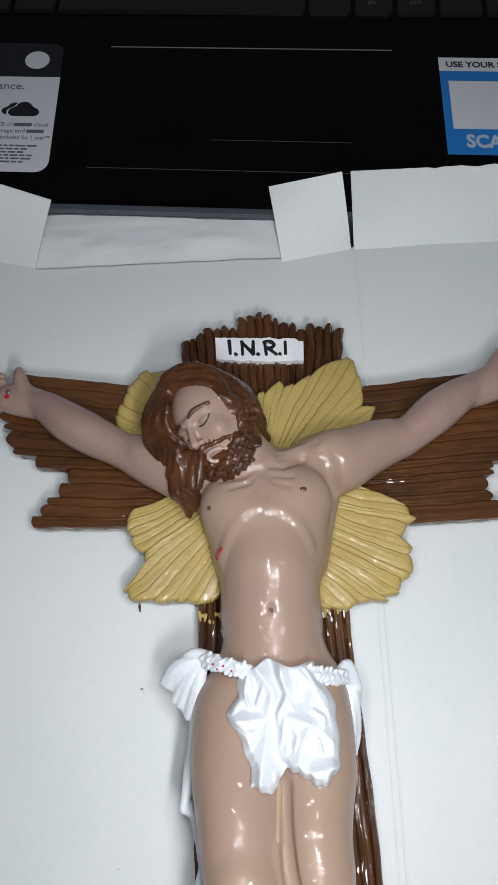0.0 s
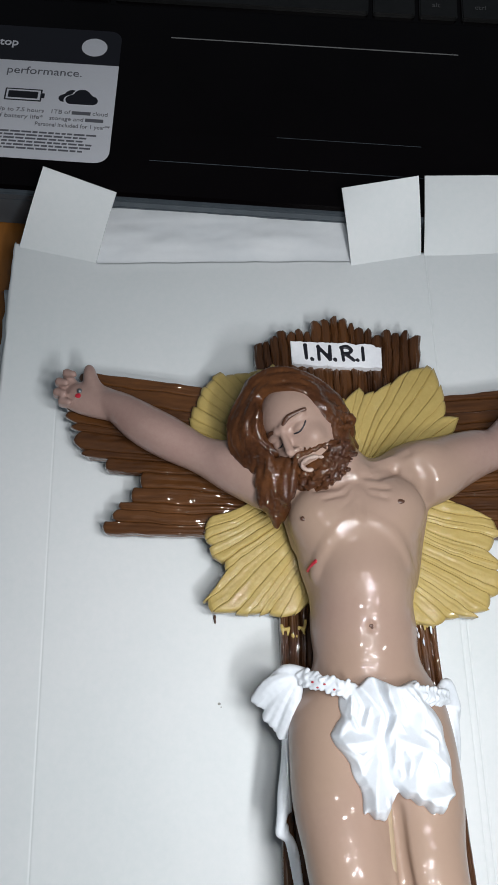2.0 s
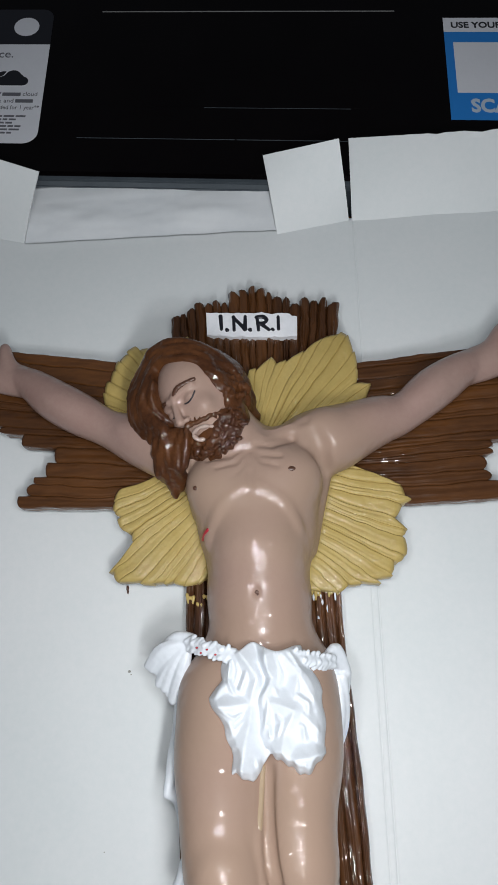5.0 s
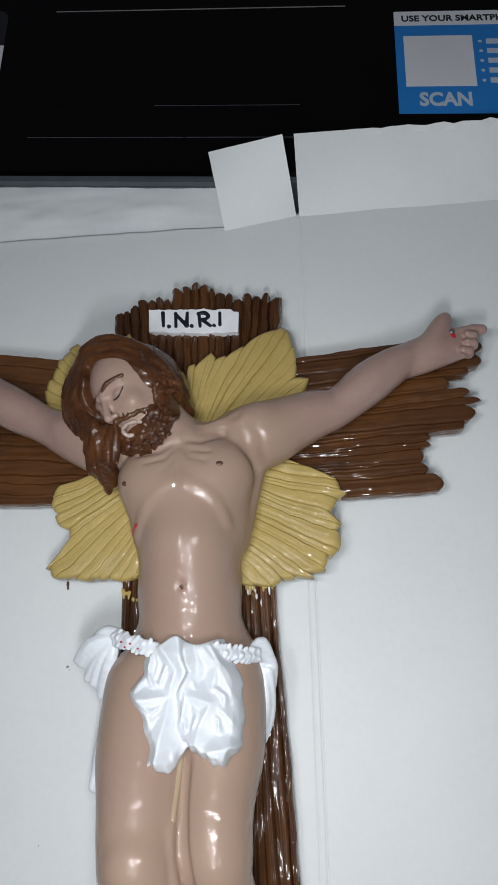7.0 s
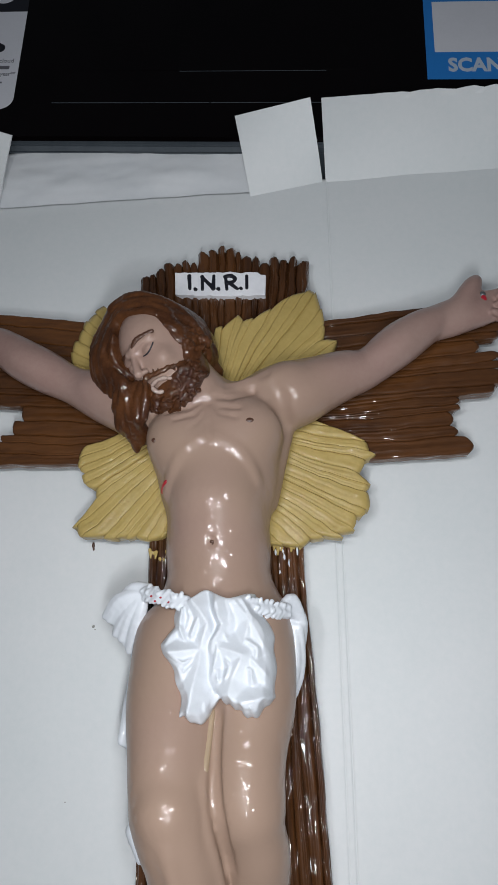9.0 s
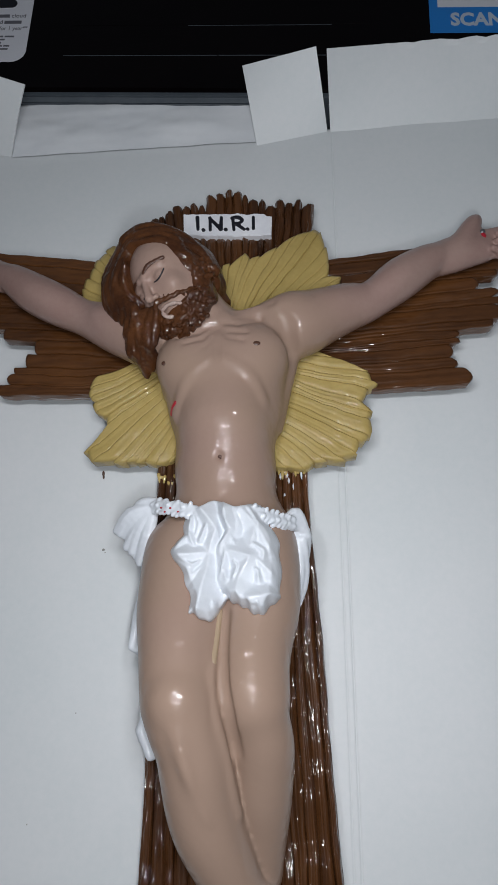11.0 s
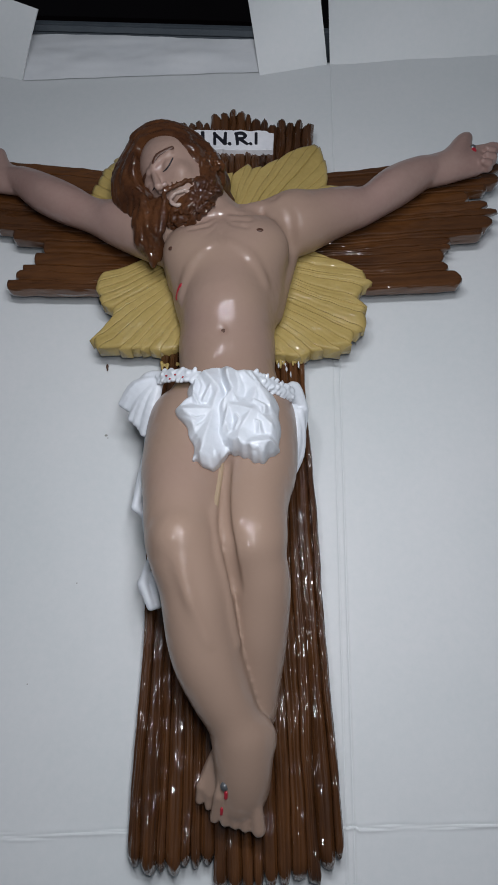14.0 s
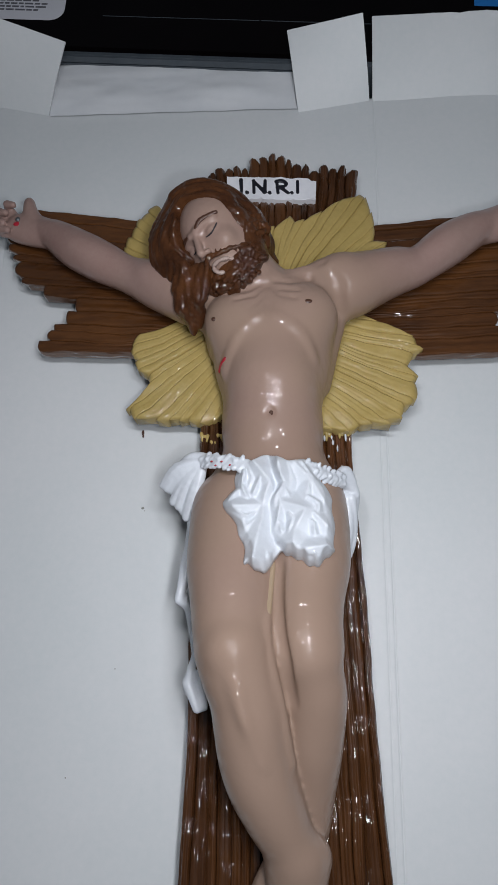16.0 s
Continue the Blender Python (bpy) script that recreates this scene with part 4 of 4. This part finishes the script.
back_panel = panel(0.13, ((-1.2, -0.5, -0.22, 0.04, 0.1, 0.3), (-1.52, -1.58, -1.70, -1.62, -1.44, -1.25)),
                   ((-1.7, -1.1, -0.7, -0.34, -0.1, 0.1, 0.25, 0.8), (-0.50, -0.56, -0.68, -0.93, -1.00, -0.90, -0.76, -0.70)),
                   ((-1.5, 0.9), (0.3, 0.3)),
                   ((0.26, 0.9, (-0.60, 0.50), (-0.72, 0.18), (-0.90, -0.22)), (0.34, 0.8, (-0.94, -0.27), (-0.54, -0.28), (-0.15, -0.24)),
                    (0.28, 1.0, (-0.90, -0.34), (-0.60, -0.59), (-0.50, -0.77)), (0.34, 0.9, (-0.28, 0.80), (0.06, 0.25), (-0.10, -0.30)),
                    (0.36, 0.8, (-0.10, -0.30), (-0.18, -0.89), (-0.30, -1.32), (-0.38, -1.66)), (0.26, 1.1, (-0.46, -0.74), (-0.15, -0.45)),
                    (0.26, 1.4, (-0.58, -1.10), (-0.32, -1.00)), (0.30, 1.5, (-0.72, -0.36), (-0.48, -0.52), (-0.30, -0.42)), (0.28, 1.5, (-0.52, 0.62), (-0.60, 0.28), (-0.42, -0.05)), (0.30, 1.5, (-0.18, 0.40), (-0.28, 0.05)), (0.24, 1.5, (-0.45, -1.40), (-0.30, -1.20)), (0.20, 1.0, (-0.45, 0.85), (-0.36, 0.45), (-0.45, 0.10)), (0.18, 1.0, (-0.10, -1.15), (0.02, -1.55))))
front_panel = panel(0.20, ((-0.05, 0.1, 0.25, 0.48, 0.78, 1.0, 1.2, 1.45), (-0.98, -1.12, -1.22, -1.36, -1.60, -1.62, -1.50, -1.30)),
                    ((-1.1, -0.85, -0.5, -0.07, 0.25, 0.6, 0.9), (0.12, 0.02, -0.05, 0.02, 0.17, 0.05, 0.0)),
                    ((-1.1, -0.5, -0.07, 0.27, 0.5, 0.65, 0.9), (1.44, 1.47, 1.46, 1.34, 1.17, 1.10, 1.06)),
                    ((0.42, 0.9, (0.28, 0.72), (0.29, 0.10), (0.00, -0.34), (0.02, -0.92)), (0.36, 1.2, (0.29, 0.04), (0.28, -0.30), (0.10, -0.90)),
                     (0.30, 0.7, (0.65, 0.72), (1.10, 0.10), (1.36, -0.41), (1.40, -1.25)), (0.42, 0.75, (0.34, -0.24), (0.80, -0.41), (0.60, -0.85), (0.48, -1.30)),
                     (0.42, 0.9, (0.50, -1.36), (0.88, -1.30), (1.40, -1.24)), (0.32, 0.8, (0.50, -1.38), (0.90, -1.56), (1.38, -1.32)), (0.40, 1.6, (0.90, -1.30), (0.96, -1.55)),
                     (0.36, 1.5, (0.42, -0.45), (0.52, -0.62), (0.44, -0.95)), (0.34, 1.5, (0.75, -0.60), (0.98, -0.72), (1.02, -0.95)), (0.36, 1.4, (0.88, -0.10), (1.12, -0.28), (1.08, -0.48)),
                     (0.32, 1.5, (0.42, 0.45), (0.40, 0.12), (0.52, -0.15)), (0.30, 1.5, (0.82, 0.75), (1.00, 0.35), (1.06, 0.02)), (0.34, 1.6, (0.22, -0.62), (0.30, -0.88)),
                     (0.34, 0.9, (0.86, -0.38), (1.15, -0.68), (1.38, -0.90)), (0.34, 1.0, (0.06, -1.02), (0.24, -1.08), (0.42, -1.30)),
                     (0.30, 0.8, (0.95, 0.60), (0.92, 0.07), (0.80, -0.38)), (0.24, 1.0, (0.50, 0.75), (0.55, 0.30), (0.48, -0.05))))
cloth.d = np.minimum(back_panel, front_panel).astype(np.float32)
# twisted band
band = [(-1.50, 1.10, 2.50), (-1.15, 0.99, 2.84), (-0.80, 0.86, 3.03), (-0.45, 0.80, 3.16), (0.9, 0.66, 3.17), (1.2, 0.60, 3.0), (1.5, 0.54, 2.72), (1.85, 0.50, 2.27)]
for (p, q) in zip(band[:-1], band[1:]):
    if p[0] > -0.5 and q[0] < 1.0:
        continue
    p, q = np.array(p), np.array(q)
    m = max(2, int(np.linalg.norm(q - p) / 0.11))
    for i in range(m):
        c = p + (q - p) * i / m + (0, 0, 0.03)
        for sgn in (-1, 1):
            j = np.array([rng.uniform(-0.03, 0.03) for _ in range(3)])
            cloth.cone(c + j + (-0.07, 0.09 * sgn - 0.05, 0.0), c - j + (0.05, 0.09 * sgn + 0.05, 0.03), rng.uniform(0.045, 0.075), rng.uniform(0.04, 0.07), 0.025)
    cloth.cone(p - (0, 0, 0.05), q - (0, 0, 0.05), 0.13, 0.13, 0.03)
# bunched ends at both hips: lobes splaying from the knot
for end, r, bend in (((-2.48, 0.60, 1.95), 0.20, 0.16), ((-2.28, 0.22, 1.90), 0.20, 0.05), ((-2.02, -0.10, 1.85), 0.17, -0.02)):
    knot, end = np.array((-1.50, 1.16, 2.42)), np.array(end)
    side = np.array((-0.6, 0.75, 0.0))
    for w in (-0.65, -0.22, 0.22, 0.65):
        mid = knot * 0.45 + end * 0.55 + side * (bend + 0.20 * w) + (0, 0, 0.17 - 0.08 * abs(w) + rng.uniform(-0.03, 0.03))
        tip_ = end + side * (0.20 * w) + (0, 0, 0.05 - 0.06 * abs(w)) + np.array((rng.uniform(-0.05, 0.05), rng.uniform(-0.05, 0.05), 0))
        cloth.chain(spline([(*knot, 0.08), (*mid, 0.10), (*tip_, r * 0.52)]), 0.012)
    cloth.egg(end + (0.12, 0.1, -0.1), (0.24, 0.24, 0.2), 0.04)
cloth.egg((1.80, 0.30, 1.95), (0.2, 0.32, 0.24), 0.04)
cloth.chain(spline([(-1.46, 1.20, 2.4, 0.13), (-1.85, 1.26, 2.25, 0.15), (-2.2, 1.0, 2.05, 0.15)]), 0.03)
for k in range(4):
    a = k / 3
    cloth.chain(spline([(1.62, 0.60, 2.45, 0.10), (1.90 + 0.16 * a, 0.80 - 0.40 * a, 2.25 - 0.22 * a, 0.14), (2.10 - 0.06 * a, 0.28 - 0.42 * a, 2.0 - 0.25 * a, 0.12)]), 0.012)
for k, dx in enumerate((0.0, 0.10)):
    cloth.chain(spline([(1.90 + dx, 0.20, 2.05, 0.12), (1.90 + dx, -0.4, 1.98 - 0.1 * k, 0.13), (1.84 + dx, -0.9, 1.92 - 0.1 * k, 0.11), (1.76 + dx * 0.4, -1.35, 1.86, 0.05)]), 0.015)
pieces.append((cloth.surface(), 1))
tail = Field((-2.7, -5.0, 0.5), (-1.0, 0.6, 2.6), 0.045)
tail.chain(spline([(-1.80, 0.1, 1.82, 0.18), (-1.90, -0.7, 1.74, 0.16), (-2.00, -1.35, 1.80, 0.18), (-2.10, -1.75, 1.86, 0.12), (-2.18, -2.10, 1.88, 0.10)]), 0.03)
tail.chain(spline([(-2.16, -2.12, 1.86, 0.09), (-1.98, -2.25, 1.74, 0.10), (-1.88, -2.6, 1.64, 0.12), (-1.80, -3.3, 1.57, 0.10)]), 0.03)
tail.chain([(-1.80, -3.3, 1.60, 0.09), (-1.88, -3.60, 1.72, 0.09), (-1.95, -3.95, 1.76, 0.13), (-1.74, -4.48, 1.74, 0.11)], 0.03)
tail.cone((-1.72, -3.75, 1.72), (-1.60, -4.45, 1.70), 0.10, 0.10, 0.05)
tail.cone((-2.02, -3.90, 1.70), (-1.98, -4.15, 1.68), 0.09, 0.07, 0.03)
for k in range(4):
    tail.egg((-2.0 + 0.07 * math.sin(k * 2.4) + 0.02 * k, -1.2 - 0.42 * k, 1.82 - 0.02 * k), (0.07, 0.13, 0.09), 0.03)
pieces.append((tail.surface(), 1))

# head: the skull's own axes, and those of the face, which is turned aside
SC = np.array((-1.29, 7.02, 2.78))
SF = np.array((-0.295, -0.404, 0.866))
SF /= np.linalg.norm(SF)
U = np.array((-0.573, 0.80, 0.184))
U = U - SF * (U @ SF)
U /= np.linalg.norm(U)
SR = np.cross(U, SF)
TURN = math.radians(20)
F, R = SF * math.cos(TURN) - SR * math.sin(TURN), SR * math.cos(TURN) + SF * math.sin(TURN)
HC = SC + 0.27 * SR
AX, SKULL = (R, U, F), (SR, U, SF)


def on_head(r, u, f):
    return HC + R * r + U * u + F * f


def on_skull(r, u, f):
    return SC + SR * r + U * u + SF * f


head = Field((-3.0, 4.6, 1.2), (0.6, 9.3, 4.5), 0.036)
head.egg(on_head(0, 0.18, -0.10), (0.94, 1.14, 0.98), 0, AX)
head.egg(on_head(0, -0.45, 0.12), (0.70, 0.85, 0.74), 0.3, AX)
head.cone(on_head(0, 0.20, 0.86), on_head(0, -0.36, 1.14), 0.07, 0.11, 0.12)
head.egg(on_head(0, -0.40, 1.10), (0.10, 0.08, 0.10), 0.05, AX)
for sgn in (-1, 1):
    head.egg(on_head(0.12 * sgn, -0.42, 1.00), (0.08, 0.07, 0.09), 0.04, AX)
    head.cone(on_head(0.12 * sgn, 0.25, 0.87), on_head(0.62 * sgn, 0.22, 0.64), 0.09, 0.07, 0.12)
    head.egg(on_head(0.36 * sgn, 0.03, 0.90), (0.22, 0.13, 0.13), 0.10, AX, carve=True)
    head.egg(on_head(0.38 * sgn, 0.01, 0.68), (0.20, 0.13, 0.15), 0.04, AX)
    head.egg(on_head(0.46 * sgn, -0.38, 0.60), (0.24, 0.22, 0.2), 0.25, AX)
    head.egg(on_head(0.10 * sgn, -0.50, 1.06), (0.035, 0.03, 0.05), 0.02, AX, carve=True)
pieces.append((head.surface(), 0))

# hair and beard: a smooth cap, locks along it, and small curls
hair = Field((-3.4, 3.9, 0.9), (0.9, 9.5, 4.5), 0.040)
hair.egg((-1.30, 7.52, 2.42), (1.55, 1.30, 1.20), 0)
hair.egg((-0.75, 7.25, 2.15), (1.05, 1.0, 1.0), 0.3)
hair.egg((-2.25, 8.0, 2.75), (0.42, 0.50, 0.40), 0.15)
hair.egg(on_skull(0.14, 0.22, 1.12), (0.80, 1.02, 0.98), 0.04, SKULL, carve=True)
hair.egg((-2.0, 7.68, 3.70), (0.30, 0.36, 0.55), 0.04, carve=True)


def lock(pts, r0, r1, waves=2.0, swing=0.10, k=0.035, phase=0.0, n=14):
    pts = np.array(pts, float)
    seg = np.linspace(0, len(pts) - 1, n)
    out = []
    for i, q in enumerate(seg):
        a = min(int(q), len(pts) - 2)
        f = q - a
        before, after = pts[max(a - 1, 0)], pts[min(a + 2, len(pts) - 1)]
        p = 0.5 * (2 * pts[a] + (pts[a + 1] - before) * f + (2 * before - 5 * pts[a] + 4 * pts[a + 1] - after) * f * f + (3 * pts[a] - before - 3 * pts[a + 1] + after) * f ** 3)
        t = i / (n - 1)
        p = p + np.array((math.sin(t * waves * 6.28 + phase), 0.4 * math.cos(t * waves * 6.28 + phase), 0.5 * math.cos(t * waves * 6.28 + phase))) * swing * t
        out.append((*p, r0 + (r1 - r0) * t))
    hair.chain(out, k)


for k in range(4):
    lock([(-2.10 - 0.07 * k, 8.02 + 0.14 * k, 3.24 - 0.04 * k), (-1.80 - 0.02 * k, 8.04 + 0.16 * k, 3.46 - 0.04 * k), (-1.34 + 0.03 * k, 7.93 + 0.17 * k, 3.64 - 0.05 * k), (-0.86 + 0.10 * k, 7.74 + 0.13 * k, 3.60 - 0.07 * k),
          (-0.53 + 0.15 * k, 7.25 + 0.10 * k, 3.42 - 0.10 * k), (-0.35 + 0.14 * k, 6.85 + 0.05 * k, 3.2 - 0.12 * k)], 0.15, 0.15, 1.8, 0.06, phase=k * 1.2, n=22)
for k in range(5):
    lock([(-2.14 - 0.06 * k, 8.02 + 0.11 * k, 3.20 - 0.06 * k), (-2.47 - 0.09 * k, 7.45 + 0.03 * k, 3.06 - 0.08 * k), (-2.48 - 0.10 * k, 7.0, 2.98 - 0.10 * k), (-2.28 - 0.11 * k, 6.6 - 0.02 * k, 2.98 - 0.10 * k), (-1.98 - 0.07 * k, 6.25 - 0.04 * k, 3.02 - 0.08 * k),
          (-2.02 - 0.05 * k, 5.8, 2.92 - 0.06 * k)], 0.14, 0.15, 1.2, 0.05, phase=k * 0.7, n=20)
for k in range(-2, 6):
    lock([(-1.62 - 0.11 * k, 6.2, 2.98 - 0.04 * k), (-1.66 - 0.11 * k, 5.75, 2.98 - 0.04 * k), (-1.70 - 0.09 * k, 5.3, 2.80 - 0.05 * k), (-1.70 - 0.05 * k, 4.78 + 0.10 * abs(k - 2), 2.25 - 0.05 * k)],
         0.16, 0.09, 1.5, 0.07, phase=k * 0.9, n=16)
for k in range(6):
    lock([(-0.62 + 0.14 * k, 7.75 - 0.02 * k, 3.35 - 0.13 * k), (-0.28 + 0.09 * k, 7.35, 3.18 - 0.13 * k), (-0.18 + 0.08 * k, 6.9, 2.95 - 0.12 * k), (-0.05 + 0.07 * k, 6.6 + 0.04 * k, 2.6 - 0.10 * k)],
         0.15, 0.13, 2.6, 0.10, phase=k * 1.4, n=18)
hair.egg(on_skull(0.20, -1.10, 0.34), (0.80, 0.48, 0.46), 0.05, SKULL)
hair.egg(on_skull(0.92, -0.78, 0.12), (0.24, 0.60, 0.36), 0.08, SKULL)
hair.egg(on_skull(1.02, 0.15, 0.18), (0.26, 0.72, 0.36), 0.08, SKULL)


def curl(p, size):
    """A small ring-shaped tuft."""
    a = rng.uniform(0, 6.28)
    side = (SR * math.cos(a) + U * math.sin(a)) * size * 0.9
    hair.cone(p - side, p + side + SF * rng.uniform(-0.03, 0.03), size * 0.75, size * 0.55, 0.02, pad=0.2)


for k in range(190):
    a, c = rng.uniform(0, 2 * math.pi), math.sqrt(rng.random())
    r, u = 0.20 + 0.86 * c * math.cos(a), -1.10 + 0.50 * c * math.sin(a)
    if ((r - 0.10) / 0.34) ** 2 + ((u + 0.86) / 0.20) ** 2 < 1:
        continue
    curl(on_skull(r, u, 0.36 + 0.45 * math.sqrt(max(0.0, 1 - c * c)) + rng.uniform(-0.03, 0.04)), 0.07)
for k in range(90):
    t = rng.random()
    curl(on_skull(0.95 + 0.22 * math.sin(3 * t) * rng.random(), 0.30 - 1.4 * t, 0.44 - 0.26 * t + rng.uniform(-0.14, 0.10)), 0.07)
for k in range(110):
    t, w = rng.random(), rng.random()
    curl(on_skull(0.98 + 0.42 * w, 0.55 - 1.25 * t, 0.42 - 0.62 * w + rng.uniform(-0.05, 0.05)), 0.08)
for k in range(40):
    t = k / 39
    curl(on_skull(-0.14 + 0.98 * t, -0.55 - 0.30 * t * t + rng.uniform(-0.03, 0.03), 0.97 - 0.42 * t * t), 0.055)
for k in range(18):
    t = k / 17
    curl(on_skull(-0.14 - 0.46 * t, -0.56 - 0.36 * t, 0.95 - 0.30 * t), 0.055)
    curl(on_skull(-0.60 - 0.04 * math.sin(3 * t), -0.90 - 0.42 * t, 0.62 - 0.25 * t), 0.06)
s, (X, Y, Z) = hair.window((-99, -99, -99), (99, 99, 99))
px, py = (X - SC[0]) * SR[0] + (Y - SC[1]) * SR[1] + (Z - SC[2]) * SR[2], (X - SC[0]) * U[0] + (Y - SC[1]) * U[1] + (Z - SC[2]) * U[2]
rho, ang = np.hypot(px, py - 0.1), np.arctan2(py - 0.1, px)
round_head = np.sin(20 * rho + 2.2 * np.sin(3 * ang) + 1.5 * np.sin(7 * ang)) + 0.5 * np.sin(43 * rho + 3 * np.sin(4 * ang))
hanging = np.sin(25 * X + 4 * np.sin(2.6 * Y) + 6 * Z) + 0.5 * np.sin(44 * X + 5 * np.sin(3.1 * Y))
low_down = np.clip((6.7 - Y) / 0.6, 0, 1) * (X < -1.2)
hair.d += (0.014 * (round_head * (1 - low_down) + hanging * low_down)).astype(np.float32)
pieces.append((hair.surface(), 2))


def dab(c, r, axes, mat):
    """A small raised touch of paint."""
    c, r = np.array(c, float), np.array(r, float)
    f = Field(c - r.max() - 0.08, c + r.max() + 0.08, max(0.015, r.max() / 12))
    f.egg(c, r, 0, axes)
    pieces.append((f.surface(), mat))


def stroke(pts, r, mat):
    pts = np.array(pts, float)
    f = Field(pts.min(0) - 0.1, pts.max(0) + 0.1, 0.02)
    f.chain([(*p, r) for p in spline(pts)], 0.02)
    pieces.append((f.surface(), mat))


brows = Field((-2.9, 5.8, 2.2), (0.2, 8.4, 4.5), 0.02)
for lift in (0.0, 0.025, 0.05):
    brows.chain([(*p, 0.034) for p in spline([on_head(0.12, 0.22 + lift, 0.91), on_head(0.38, 0.33 + lift, 0.83), on_head(0.74, 0.25 + 0.5 * lift, 0.575)])], 0.03)
    brows.chain([(*p, 0.030) for p in spline([on_head(-0.12, 0.22 + lift, 0.91), on_head(-0.36, 0.31 + lift, 0.83), on_head(-0.58, 0.25, 0.66)])], 0.03)
pieces.append((brows.surface(), 3))
stroke([on_head(0.20, -0.05, 0.82), on_head(0.38, -0.10, 0.83), on_head(0.52, -0.06, 0.77), on_head(0.62, 0.02, 0.68)], 0.019, 7)
stroke([on_head(-0.18, -0.05, 0.82), on_head(-0.34, -0.09, 0.84), on_head(-0.54, -0.02, 0.74)], 0.015, 7)
lips = Field((-1.9, 5.4, 2.6), (-0.4, 7.0, 4.0), 0.02)
tilt = lambda w: (SR * math.cos(w) - U * math.sin(w), U * math.cos(w) + SR * math.sin(w), SF)
for r, u, f, size, w in ((0.00, -0.74, 0.90, (0.15, 0.055, 0.06), 0.0), (0.22, -0.80, 0.88, (0.13, 0.06, 0.06), 0.5), (0.36, -0.92, 0.80, (0.11, 0.05, 0.06), 0.8),
                         (-0.15, -0.86, 0.86, (0.06, 0.11, 0.07), -0.2), (-0.07, -0.99, 0.82, (0.10, 0.06, 0.07), 0.5)):
    lips.egg(on_skull(r, u, f - 0.045), size, 0.05, tilt(w))
pieces.append((lips.surface(), 6))
stroke([over(body, x, y, -0.06) for x, y in ((-0.62, 5.68), (-0.40, 5.80), (-0.15, 5.98))], 0.10, 5)
streak = np.array([over(body, 0.06 - 0.0065 * k, -1.50 - 0.06 * k, -0.062) for k in range(19)])
streak[:, 2] = np.convolve(np.pad(streak[:, 2], 3, mode="edge"), np.ones(7) / 7, mode="valid")
stroke(streak[::3], 0.075, 5)
dab(over(body, 0.14, 2.14, -0.01), (0.07, 0.055, 0.035), None, 3)
dab(over(body, 0.16, 2.06, -0.02), (0.035, 0.09, 0.035), None, 3)
dab(over(body, 1.147, 5.013, -0.01), (0.115, 0.065, 0.03), None, 3)
dab(over(body, -1.223, 4.744, -0.015), (0.085, 0.065, 0.035), None, 3)
stroke([over(body, x, y, -0.03) for x, y in ((-1.15, 3.58), (-1.07, 3.66), (-0.97, 3.73))], 0.05, 4)
dab(over(body, -7.22, 8.92, -0.01), (0.11, 0.08, 0.03), None, 4)
dab(over(body, 7.72, 8.70, -0.01), (0.08, 0.12, 0.03), None, 4)
for x, y, z in ((-1.30, 0.98, 2.86), (-1.05, 0.92, 3.02), (-0.85, 0.80, 3.10), (-1.2, 0.86, 2.92)):
    dab((x, y, z), (0.035, 0.025, 0.03), None, 4)
stroke([over(body, 0.0, -8.36), over(body, -0.02, -8.48)], 0.04, 4)
stroke([over(body, -0.12, -8.70), over(body, -0.14, -8.82)], 0.035, 4)

verts, faces, index, base = [], [], [], 0
for (v, f), m in pieces:
    verts.append(v)
    faces.append(f + base)
    index.append(np.full(len(f), m))
    base += len(v)
figure = raw("figure", np.concatenate(verts), np.concatenate(faces), [SKIN, CLOTH, HAIR, NIPPLE, BLOOD, CREAM, LIP, INK], crucifix,
             "painted plaster figure with brown hair and white loincloth", index=np.concatenate(index))


def nail(x, y, z, size):
    b = bmesh.new()
    bmesh.ops.create_cone(b, cap_ends=True, segments=6, radius1=size, radius2=size * 0.8, depth=0.06, matrix=Matrix.Translation((x, y, z)))
    bmesh.ops.bevel(b, geom=[e for e in b.edges], offset=size * 0.2, segments=2, affect="EDGES")
    part("nail", b, IRON, crucifix, "small grey nail head", True)


nail(*over(body, -0.03, -8.24, 0.02), 0.11)
nail(*over(body, -7.20, 9.06, 0.02), 0.09)
nail(*over(body, 7.72, 8.86, 0.02), 0.10)
